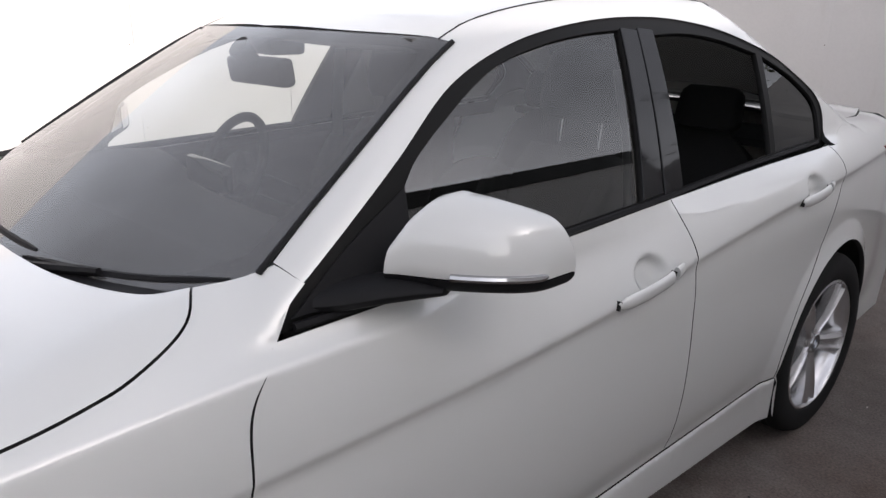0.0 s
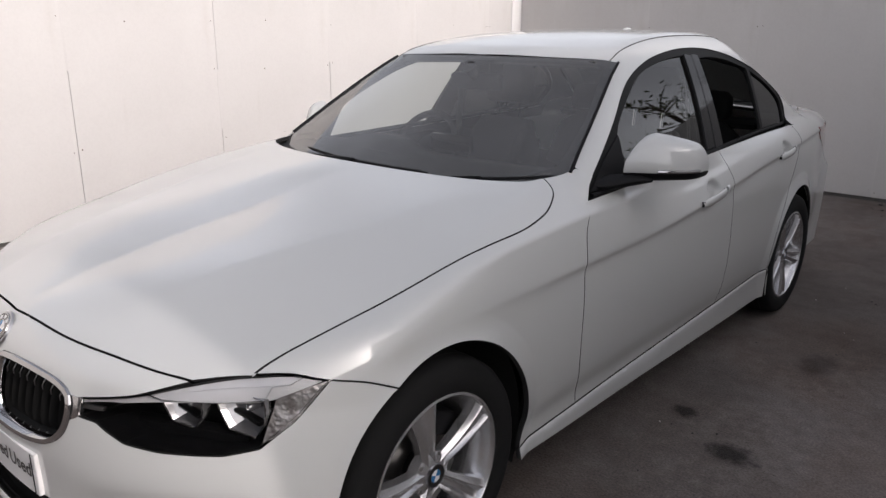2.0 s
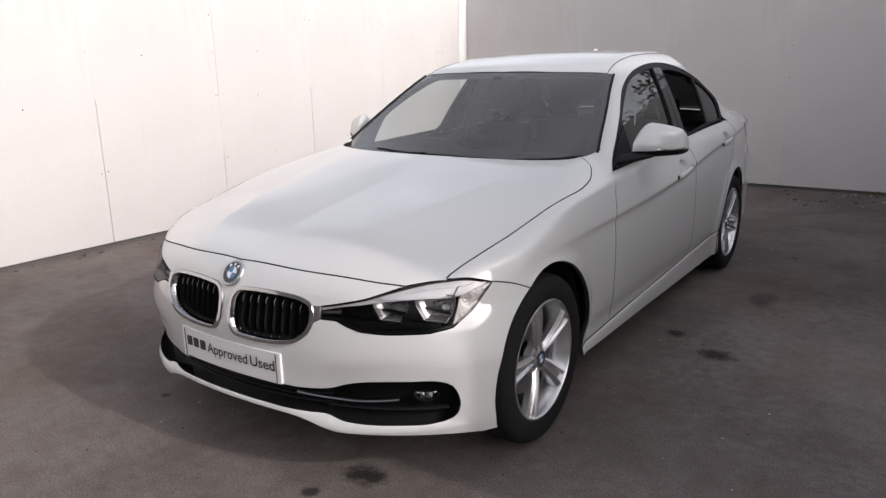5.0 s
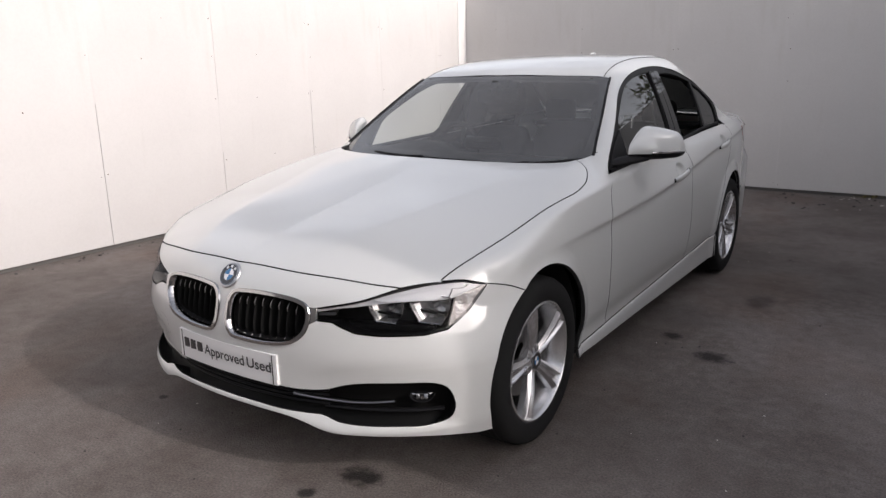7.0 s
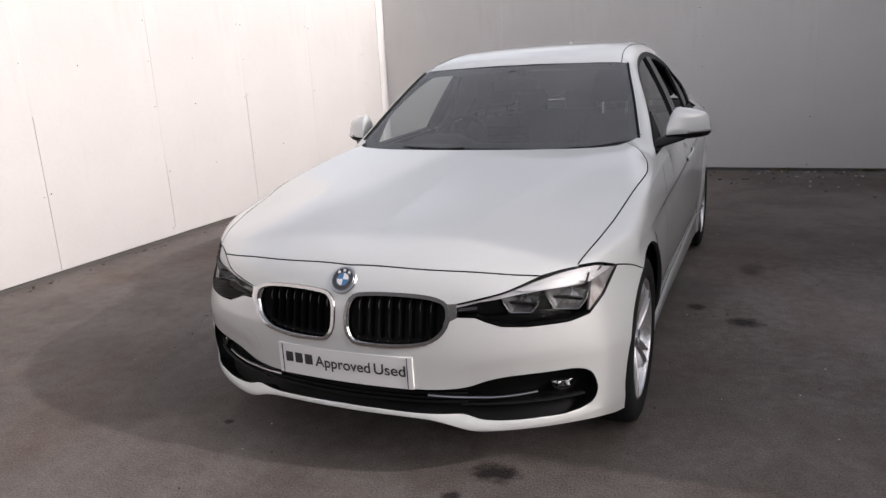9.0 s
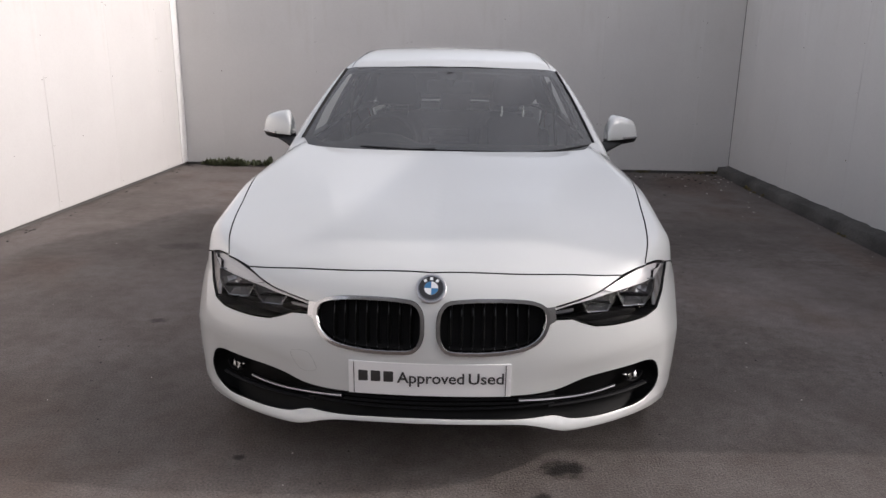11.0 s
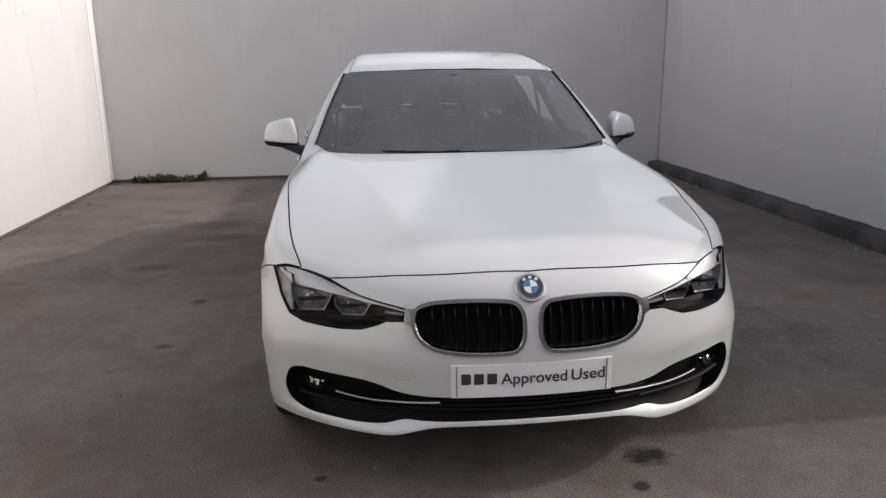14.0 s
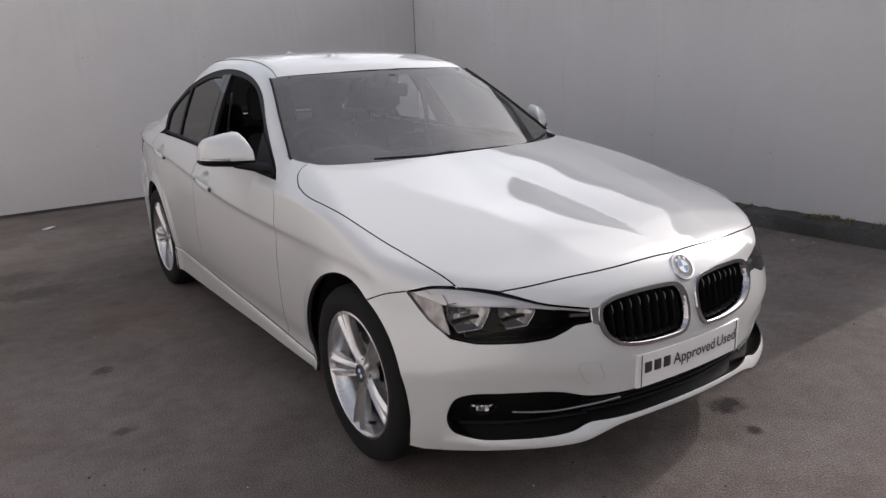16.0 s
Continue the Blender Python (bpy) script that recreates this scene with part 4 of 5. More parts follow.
# ---- the front: kidneys, lamps, intake, plate, badge ----
def kidney_bounds(x):
    z = kidney_loop[np.abs(kidney_loop[:, 0] - x) < 0.008][:, 2]
    return z.min(), z.max()


SLAT = material("black_slat", (0.006, 0.006, 0.006), 0.5, Specular_IOR_Level=0.1)
WING = material("shaded_chrome", (0.55, 0.55, 0.56), 0.12, 1.0)
GLINT_AND_BAR = material("dim_metal_glint_and_bar", (0.16, 0.16, 0.165), 0.3, 1.0)
for s in (1, -1):
    grille = part("kidney_grille", sheet("kidney_grille", body, "front", [kidney_loop], h=0.04, gap=0.004, lift=-0.055, depth=-0.055, mirror=s < 0, mat=VOID), None, car, "black kidney grille with vertical slats")
    q = flat("front", kidney_loop)
    inner = bent("front", inset(q, 0.0092), body)
    part("chrome_surround", sheet("chrome_surround", body, "front", [kidney_loop], [inner], h=0.03, gap=-0.001, lift=0.008, depth=0.034, mirror=s < 0, mat=CHROME), None, grille, "chrome grille surround")
    for k in range(8):
        x = 0.064 + 0.0363 * k
        z0, z1 = kidney_bounds(x)
        bm = bmesh.new()
        zs = np.linspace(z0 + 0.012, z1 - 0.012, 9)
        p = on("F", [(x, z) for z in zs], body, straight=True)
        n = facing(body, p)
        rows = []
        for i, a in enumerate(p):
            back = 0.022 * abs(i / 4 - 1) ** 5
            rows.append([bm.verts.new(Vector((s * (a[0] + dx), a[1] + dy + back, a[2]))) for dx, dy in ((-0.0055, 0.055), (-0.004, 0.026), (0, 0.018), (0.004, 0.026), (0.0055, 0.055))])
        for a, b in zip(rows, rows[1:]):
            for i in range(4):
                bm.faces.new((a[i], a[i + 1], b[i + 1], b[i]))
        part("slat", bm, SLAT, grille)
        # metal slivers drawn as the glints near each slat's bent ends
        for za, zb, r_ in ((z1 - 0.056, z1 - 0.030, 0.0018), (z0 + 0.012, z0 + 0.019, 0.0008)):
            bm = bmesh.new()
            edge_ = on("F", [(x, za), (x, (za + zb) / 2), (x, zb)], body, straight=True, step=0.5)
            tube(bm, [(s * q_[0], q_[1] + 0.015 + dy, q_[2]) for q_, dy in zip(edge_, (0.003, 0.0, 0.004))], [r_ * 0.4, r_, r_ * 0.5], 6)
            part("slat_glint", bm, GLINT_AND_BAR, grille, "glint on the slat, drawn as a bright sliver")
    wing = [on("F", [(0.370, 0.653), (0.404, 0.654), (0.408, 0.610), (0.366, 0.588)], body, straight=True, step=0.01), on("F", [(0.366, 0.588), (0.378, 0.63), (0.370, 0.653)], body, step=0.01)]
    part("chrome_wing", sheet("chrome_wing", body, "front", wing, h=0.02, gap=0, lift=0.002, depth=0.02, mirror=s < 0, mat=WING), None, grille, "chrome end piece")

LAMP_BLACK = material("lamp_bezel_black", (0.004, 0.004, 0.0045), 0.3, Specular_IOR_Level=0.25)
LAMP_SILVER = material("lamp_reflector", (0.52, 0.52, 0.53), 0.26, 0.7)
LAMP_CHAMBER = material("clear_indicator_chamber", (0.2, 0.18, 0.18), 0.3, 0.8)
base(LAMP_CHAMBER, noise_color(LAMP_CHAMBER, 40, (0.24, 0.22, 0.215), (0.40, 0.39, 0.39), 0.34, 0.66, 1, stretch=(1, 1, 0.5)))
relief(LAMP_CHAMBER, 90, 0.4, 0.005, 1)
BROW = material("silver_brow", (0.62, 0.62, 0.63), 0.35, 0.3)
brow_low = [(0.40, 0.640), (0.481, 0.658), (0.516, 0.662), (0.601, 0.676), (0.696, 0.682), (0.78, 0.680), (0.812, 0.692), (0.845, 0.712)]


def lens_surface(d):
    """The lamp's own skin, d metres behind the body's."""
    return lambda x, y, z: body(x, y, z) + d


def reflector(parent, x0, x1, z0, z1, y0, s):
    """An upright mirror bowl well behind the lens: flat foot, cut corners, bright thin rim, bulb cap."""
    w, h = x1 - x0, z1 - z0
    shape = [(x0, z0 + 0.60 * h), (x0 + 0.05 * w, z0 + 0.40 * h), (x0 + 0.22 * w, z0), (x1 - 0.22 * w, z0), (x1 - 0.05 * w, z0 + 0.36 * h), (x1, z0 + 0.62 * h), (x1 - 0.01 * w, z1), (x0 + 0.01 * w, z1)]
    rim = np.vstack([curve([shape[i], shape[(i + 1) % 8]], 0.011)[:-1] for i in range(8)])
    mid = rim.mean(0)
    sweep = 0.25
    bm = bmesh.new()
    rings = []
    for f, d in ((1.0, 0.0), (0.93, 0.014), (0.78, 0.030), (0.50, 0.042), (0.18, 0.047)):
        ring = []
        for k, q in enumerate(rim):
            # the bowl is cut into strips that bulge a little
            x, z = mid + (q - mid) * f
            ring.append(bm.verts.new((s * x, y0 + sweep * (x - mid[0]) + d + 0.003 * (k % 3 - 1) * (1 - abs(2 * f - 1)), z)))
        rings.append(ring)
    n = len(rim)
    for a_, b_ in zip(rings, rings[1:]):
        for k in range(n):
            bm.faces.new((a_[k], a_[(k + 1) % n], b_[(k + 1) % n], b_[k]))
    bm.faces.new(rings[-1])
    part("reflector", bm, LAMP_SILVER, parent, "mirror-finish cut reflector", angle=9)
    bm = bmesh.new()
    loop = [(s * x, y0 + sweep * (x - mid[0]) - 0.001, z) for x, z in rim]
    tube(bm, loop + loop[:1], 0.0016, 6)
    part("reflector_rim", bm, CHROME, parent, "thin chrome rim")
    # dark shade that hangs level across the lower half
    bm = bmesh.new()
    add_box(bm, s * mid[0] - 0.36 * w, s * mid[0] + 0.36 * w, y0 + 0.010, y0 + 0.030, z0 + 0.30 * h, z0 + 0.40 * h, 0.003)
    part("bulb_shade", bm, LAMP_BLACK, parent)
    bm = bmesh.new()
    lathe(bm, [(0.0, 0.010), (0.007, 0.009), (0.011, 0.002), (0.011, -0.02)], 16, Matrix.Translation((s * mid[0], y0 + 0.024, z0 + 0.58 * h)) @ pose(0, 0, 0, 90, 0, 0))
    part("bulb_cap", bm, LAMP_SILVER, parent)


for s in (1, -1):
    lamp = part("headlamp", sheet("headlamp", body, "front", lamp_loop, h=0.035, gap=0.003, lift=-0.165, depth=-0.163, mirror=s < 0, mat=LAMP_BLACK), None, car, "clear headlamp with a dark bezel")
    part("lens", sheet("lens", body, "front", lamp_loop, h=0.035, gap=0.003, lift=-0.002, depth=0, mirror=s < 0, mat=CLEAR), None, lamp, "clear lens")
    brow = [on("F", [(0.40, 0.650), (0.495, 0.669), (0.545, 0.681), (0.645, 0.716), (0.70, 0.729), (0.742, 0.734), (0.80, 0.732), (0.845, 0.714)], body), on("F", brow_low[::-1], body)]
    part("light_brow", sheet("light_brow", body, "front", brow, h=0.02, gap=0.001, lift=-0.012, depth=0.02, mirror=s < 0, mat=BROW), None, lamp, "silver daytime light strip")
    line = on("F", [(0.60, 0.690), (0.66, 0.703), (0.72, 0.711), (0.78, 0.712)], body, step=0.02)
    bm = bmesh.new()
    tube(bm, (line + (0, 0.0105, 0)) * (s, 1, 1), 0.0007, 6)
    part("brow_rib", bm, BROW, lamp)
    reflector(lamp, 0.642, 0.781, 0.590, 0.688, -0.462, s)
    reflector(lamp, 0.510, 0.634, 0.586, 0.664, -0.527, s)
    # black bezel between and below the bowls
    bm = bmesh.new()
    add_box(bm, 0.44, 0.80, -0.02, 0.02, -0.012, 0.012, 0.005, m=Matrix.Diagonal((s, 1, 1, 1)) @ pose(0.0, -0.80, 0.568, 0, 0, 27))
    part("lower_bezel", bm, LAMP_BLACK, lamp)
    edge_ = [(0.786, 0.594), (0.786, 0.683), (0.815, 0.699), (0.849, 0.714), (0.839, 0.690), (0.826, 0.650), (0.813, 0.618), (0.797, 0.600), (0.786, 0.594)]
    chamber = [on("F", edge_, lens_surface(0.014), straight=True, step=0.008)[:-1]]
    part("indicator_chamber", sheet("indicator_chamber", lens_surface(0.014), "front", chamber, h=0.015, gap=0, depth=0.012, mirror=s < 0, mat=LAMP_CHAMBER), None, lamp, "clear fluted indicator chamber with a rosy tint")
    bar = [on("F", [(0.412, 0.640), (0.47, 0.645), (0.47, 0.636), (0.412, 0.631)], body, straight=True, step=0.01), on("F", [(0.412, 0.631), (0.412, 0.640)], body)]
    part("trim_bar", sheet("trim_bar", body, "front", bar, h=0.02, gap=0, lift=-0.008, depth=0.01, mirror=s < 0, mat=GLINT_AND_BAR), None, lamp, "satin trim bar")

BLADE = material("satin_grey_blade", (0.30, 0.30, 0.31), 0.32, 1.0)
FOG_SILVER = material("fog_reflector", (0.3, 0.3, 0.3), 0.15, 1.0)
# lower intake
intake_back = part("lower_grille", sheet("lower_grille", body, "front", [intake_full], h=0.04, gap=0.001, lift=-0.065, depth=-0.062, mat=SLAT), None, car, "black plastic lower air intake")
for z in (0.302, 0.318, 0.334, 0.350):
    bm = bmesh.new()
    tube(bm, on("F", [(-0.42, z), (0, z), (0.42, z)], body, step=0.04) + (0, 0.034, 0), 0.005, 6)
    part("grille_bar", bm, MATT, intake_back)
SHELF = [(0.40, 0.292), (0.50, 0.292), (0.60, 0.294), (0.70, 0.297), (0.77, 0.30)]
for s in (1, -1):
    bm = bmesh.new()
    tube(bm, (on("F", SHELF, body, step=0.03) + (0, 0.040, 0)) * (s, 1, 1), [0.012] * len(on("F", SHELF, body, step=0.03)), 8, 0.5)
    part("intake_shelf", bm, MATT, intake_back)
    line = on("F", [(0.296, 0.331), (0.35, 0.326), (0.43, 0.321), (0.50, 0.320), (0.57, 0.325), (0.640, 0.334)], body, step=0.02)
    bm = bmesh.new()
    n_ = len(line)
    tube(bm, (line + (0, 0.028, 0)) * (s, 1, 1), [0.0085 - 0.0035 * i / n_ for i in range(n_)], 8, 0.8)
    part("chrome_blade", bm, BLADE, intake_back, "satin silver intake blade")
    m = pose(s * 0.718, -0.530, 0.357, 90, 0, s * 36)
    bm = bmesh.new()
    half = [(0.039 * math.cos(radians(a)), 0.026 * math.sin(radians(a))) for a in range(180, 361, 12)]
    rows = [[bm.verts.new((x * k, y * k, z)) for x, y in half] for k, z in ((1.18, -0.012), (1.08, 0.001), (1.0, 0.0), (0.96, -0.026))]
    for r0, r1 in zip(rows, rows[1:]):
        for i in range(len(half) - 1):
            bm.faces.new((r0[i], r0[i + 1], r1[i + 1], r1[i]))
    bm.faces.new(rows[-1])
    fog = part("fog_lamp", bm, MATT, car, "half-round fog lamp in a black bezel", at=m)
    bm = bmesh.new()
    bm.faces.new([bm.verts.new((x * 0.99, y * 0.99, -0.004)) for x, y in half])
    part("fog_lens", bm, CLEAR, fog)
    for k in range(5):
        # mirror cuts, each turned a little its own way
        xa, xb = -0.036 + 0.0144 * k, -0.036 + 0.0144 * (k + 1) - 0.0012
        low = min(0.025 * math.sqrt(max(1 - (x / 0.039) ** 2, 0.05)) for x in (xa, xb))
        bm = bmesh.new()
        add_box(bm, xa, xb, -low, -0.002, -0.002, 0.002, 0.001, m=pose(0, 0, -0.014, -26 + 9 * (k % 3), (-9, 6, 0, -6, 9)[k], 0))
        part("fog_reflector", bm, FOG_SILVER, fog, "mirror-finish reflector cut")

# plate and its lettering
PLATE = material("white_plate", (0.79, 0.785, 0.78), 0.3)
INK = material("dark_grey_ink", (0.035, 0.033, 0.033), 0.4)
def plate_surface(x, y, z):
    return smax(-0.772 + 0.20 * x * x - y, np.maximum(-0.4 - z, z - 2), 0.001)


plate_loop = on("F", [(-0.266, 0.366), (0.266, 0.366), (0.266, 0.478), (-0.266, 0.478), (-0.266, 0.366)], plate_surface, straight=True, step=0.02)[:-1]
plate = part("number_plate", sheet("number_plate", plate_surface, "front", [plate_loop], h=0.05, gap=0, lift=0.0, depth=0.012, mat=PLATE), None, car, "white show plate with dark lettering")
for x in (-0.248, 0.248):
    bm = bmesh.new()
    add_box(bm, x - 0.001, x + 0.001, -0.7615, -0.759, 0.368, 0.476)
    part("plate_edge_line", bm, MATT, plate)
    bm = bmesh.new()
    lathe(bm, [(0.0, 0.002), (0.004, 0.002), (0.005, 0.0)], 10)
    part("plate_screw", bm, PLATE, plate, at=pose(x + (0.009 if x > 0 else -0.009), -0.7582, 0.423, 90))


def lettering(text, x0, x1, z0, size, parent):
    fo = bpy.data.curves.new("lettering", "FONT")
    fo.body, fo.size, fo.offset = text, size, size * 0.014
    tmp = new("lettering", fo)
    me = bpy.data.meshes.new_from_object(tmp.evaluated_get(bpy.context.evaluated_depsgraph_get()))
    bpy.data.objects.remove(tmp)
    xs = [v.co.x for v in me.vertices]
    k = (x1 - x0) / (max(xs) - min(xs))
    for v in me.vertices:
        x = x0 + (v.co.x - min(xs)) * k
        v.co = Vector((x, -0.7735 + 0.20 * x * x, z0 + v.co.y))
    me.materials.clear()
    me.materials.append(INK)
    part("lettering", me, INK, parent, "dark printed words")


lettering("Approved", -0.106, 0.113, 0.411, 0.054, plate)
lettering("Used", 0.127, 0.242, 0.411, 0.054, plate)
for x in (-0.217, -0.176, -0.134):
    bm = bmesh.new()
    add_box(bm, x - 0.0165, x + 0.0165, -0.7735 + 0.2 * x * x, -0.767 + 0.2 * x * x, 0.411, 0.449, 0.003)
    part("printed_bar", bm, INK, plate)

nose_p = on("F", [(0, 0.715), (0.001, 0.715)], body)[0]
nose_n = Vector(facing(body, nose_p[None])[0])
badge_parts(car, 0.041, Matrix.Translation(Vector(nose_p) + nose_n * 0.002) @ nose_n.to_track_quat("Z", "Y").to_matrix().to_4x4())


# ---- mirrors, handles, wipers, trims ----
def mirror_rings(s, grow=0.0, low=0.985):
    """Sections of the mirror housing from its inner end to its tip."""
    rings = []
    for u in np.sin(np.linspace(0, 1, 22) * math.pi / 2):
        x = 0.848 + 0.188 * u
        e = max(1 - (max(u - 0.78, 0) / 0.22) ** 2.8, 0.0) ** 0.5
        top = float(np.interp(u, [0, 0.05, 0.13, 0.21, 0.45, 0.70, 0.87, 1], [1.075, 1.106, 1.131, 1.137, 1.130, 1.117, 1.105, 1.092]))
        ey = max(1 - (max(u - 0.15, 0) / 0.85) ** 2.4, 0.0) ** 0.5
        z0, z1 = low + 0.010 * u + 0.012 * (1 - e), 1.020 + (top - 1.020) * (0.12 + 0.88 * e)
        y0, y1 = 0.955 + 0.105 * u + 0.08 * (1 - ey) - grow, 1.085 + 0.120 * u + grow
        ring = []
        for k in range(32):
            t = 2 * math.pi * k / 32
            c, q = math.cos(t), math.sin(t)
            zz = (z0 + z1) / 2 + (z1 - z0) / 2 * math.copysign(abs(q) ** 0.62, q)
            lean = 0.045 * max((zz - 1.0) / 0.14, 0) ** 1.5
            yy = (y0 + y1) / 2 - (y1 - y0) / 2 * math.copysign(abs(c) ** (0.8 if c > 0 else 0.3), c) + (lean if c > 0 else 0)
            ring.append((s * x, yy, zz))
        rings.append(ring)
    return rings


def split_loft(rings, keep):
    bm = bmesh.new()
    v = [[bm.verts.new(p) for p in r] for r in rings]
    n = len(rings[0])
    for a, b in zip(v, v[1:]):
        for k in range(n):
            bm.faces.new((a[k], a[(k + 1) % n], b[(k + 1) % n], b[k]))
    bm.faces.new(v[0])
    bm.faces.new(v[-1])
    bmesh.ops.recalc_face_normals(bm, faces=bm.faces[:])
    side, z = keep
    bmesh.ops.bisect_plane(bm, geom=bm.verts[:] + bm.edges[:] + bm.faces[:], plane_co=(0, 0, z), plane_no=(0, 0, 1), clear_outer=side < 0, clear_inner=side > 0)
    return bm


for s in (1, -1):
    mir = part("door_mirror", split_loft(mirror_rings(s, 0.001, 0.977), (-1, 1.010)), MATT, car, "white door mirror on a black foot", angle=60)
    part("mirror_cap", split_loft(mirror_rings(s, 0.002), (1, 1.012)), PAINT, mir, "pearl white mirror cap", angle=60)
    bm = bmesh.new()
    tube(bm, [(s * x, y, z) for x, y, z in ((0.76, 0.86, 0.972), (0.80, 0.91, 0.976), (0.84, 0.965, 0.983), (0.88, 1.01, 0.987), (0.92, 1.03, 0.988))], [0.058, 0.055, 0.048, 0.040, 0.02], 14, 0.45)
    part("mirror_foot", bm, MATT, mir, "black plastic foot")
    fr = []
    for r in mirror_rings(s, 0.002)[7:]:
        mid = sum(p[1] for p in r) / len(r)
        near = sorted((p for p in r if p[1] < mid), key=lambda p: abs(p[2] - 1.018))[0]
        fr.append((near[0], near[1] - 0.0022, 1.0175))
    bm = bmesh.new()
    tube(bm, fr, [0.0066] * (len(fr) - 2) + [0.005, 0.003], 8)
    part("indicator", bm, CHROME, mir, "clear indicator strip")
    bm = bmesh.new()
    add_box(bm, -0.065, 0.065, 0, 0.004, 1.015, 1.085, 0.001, m=Matrix.Diagonal((s, 1, 1, 1)) @ pose(0.937, 1.158, 0, 0, 0, 28))
    part("mirror_glass", bm, CHROME, mir, "silvered mirror glass")


def handle(y0, z0, y1, z1):
    """A flat pull handle over its cup, with a lock cap behind a thin gap."""
    for s in (1, -1):
        k = 24
        line = on("S", np.c_[np.linspace(y0, y1, k), np.linspace(z0, z1, k)], body, straight=True, step=0.5)
        ts = np.linspace(0, 1, len(line))
        base_x = np.interp(ts, [0, 1], [line[0, 0], line[-1, 0]])
        out = 0.002 + 0.017 * np.sin(np.pi * np.clip(ts * 0.9 + 0.05, 0.0, 1.0)) ** 0.7
        rad = 0.0035 + 0.0052 * np.clip(np.minimum(ts / 0.12, (1 - ts) / 0.06), 0, 1) ** 0.5
        handle_ = None
        for name, a, b in (("door_handle", 0.0, 0.76), ("lock_cap", 0.785, 1.0)):
            pick = [i for i, t in enumerate(ts) if a <= t <= b]
            bm = bmesh.new()
            tube(bm, [(s * (base_x[i] + out[i]), line[i, 1], line[i, 2]) for i in pick], [float(rad[i]) for i in pick], 12, 1.95)
            if handle_ is None:
                handle_ = part(name, bm, PAINT, car, angle=50)
            else:
                part(name, bm, PAINT, handle_, angle=50)
        # dark slips at the handle's gaps, their thin shadow given as colour
        for t_ in (0.012, 0.772):
            i = int(round(t_ * (len(line) - 1)))
            bm = bmesh.new()
            add_box(bm, -0.010, 0.0055, -0.0010, 0.0010, -0.0105, 0.0105, m=Matrix.Translation((s * (base_x[i] + out[i] - 0.002), line[i, 1], line[i, 2])) @ pose(0, 0, 0, -20, 0, 0))
            part("handle_gap_shade", bm, VOID, handle_)


handle(1.556, 0.809, 1.808, 0.845)
handle(2.425, 0.900, 2.615, 0.930)

for s in (1, -1):
    # belt line strip and roof ditch strip
    bm = bmesh.new()
    tube(bm, (on("S", [(0.804, 0.952), (1.417, 0.975), (1.89, 0.995), (2.183, 1.011), (2.74, 1.028)], cabin, step=0.06)) * (s, 1, 1), 0.008, 6)
    part("belt_strip", bm, MATT, car)
    bm = bmesh.new()
    tube(bm, on("T", ditch, cabin, step=0.06) * (s, 1, 1), 0.0022, 6)
    part("roof_ditch_strip", bm, MATT, car)
    bm = bmesh.new()
    tube(bm, (on("F", screen_side, cabin, step=0.04) + (0, -0.003, 0.001)) * (s, 1, 1), 0.006, 6)
    part("screen_seal", bm, MATT, car)
    # front window fixed triangle and the upright between the rear panes
    tri = [on("S", [(0.804, 0.965), (1.043, 0.972), (1.074, 1.118)], cabin, straight=True), on("S", [(1.074, 1.118), (0.936, 1.05), (0.804, 0.965)], cabin)]
    part("mirror_triangle", sheet("mirror_triangle", cabin, "side", tri, h=0.04, gap=0, lift=0.002, depth=0.008, mirror=s < 0, mat=MATT), None, car)
    for ya, yb, za, zb, lab in ((0.0, 0.47, 0, 0, "gloss black door post cover"), (0.53, 1.0, 0, 0, "gloss black door post cover")):
        top_, low_ = (lambda u: 1.882 + 0.135 * u), (lambda u: 1.747 + 0.170 * u)
        post = [on("S", [(top_(ya), 1.380), (top_(yb), 1.374), (low_(yb), 1.004), (low_(ya), 1.0)], cabin, straight=True), on("S", [(low_(ya), 1.0), (top_(ya), 1.380)], cabin)]
        part("door_post_cover", sheet("door_post_cover", cabin, "side", post, h=0.04, gap=0, lift=0.001, depth=0.006, mirror=s < 0, mat=BLACK), None, car, lab)

band_in = [on("F", [(0, 0.992), (0.45, 0.996), (0.62, 1.008), (0.69, 1.04)], cabin), on("F", [(0.69, 1.04), (0.655, 1.17), (0.578, 1.318)], cabin), on("F", [(0.578, 1.318), (0.55, 1.338), (0.45, 1.345), (0.305, 1.348), (0, 1.351)], cabin)]
loop = np.vstack(band_in)
loop = np.vstack([loop, loop[::-1][1:] * (-1, 1, 1)])
part("screen_border", sheet("screen_border", cabin, "top", screen, [], both=True, h=0.05, gap=0.003, lift=-0.003, depth=0, mat=FRAME, middle=[loop]), None, car, "black printed border of the windscreen")

WIPER = MATT
for blade, arm in (([(0.29, 0.983), (0.45, 0.990), (0.60, 0.999), (0.712, 1.012)], [(0.12, 0.962), (0.30, 0.973), (0.50, 0.992)]),
                   ([(-0.42, 1.004), (-0.2, 1.000), (0.05, 0.998), (0.30, 0.994)], [(-0.55, 0.968), (-0.30, 0.985), (-0.05, 0.999)])):
    bm = bmesh.new()
    b = on("F", blade, cabin, step=0.04)
    tube(bm, b + (0, -0.004, -0.004), [0.004] + [0.007] * (len(b) - 2) + [0.004], 6)
    wiper = part("wiper", bm, WIPER, car, "black wiper")
    bm = bmesh.new()
    a = on("F", arm, cabin, step=0.05)
    tube(bm, a + (0, -0.012, 0.002), [0.013] + [0.009] * (len(a) - 2) + [0.007], 6)
    part("wiper_arm", bm, WIPER, wiper)

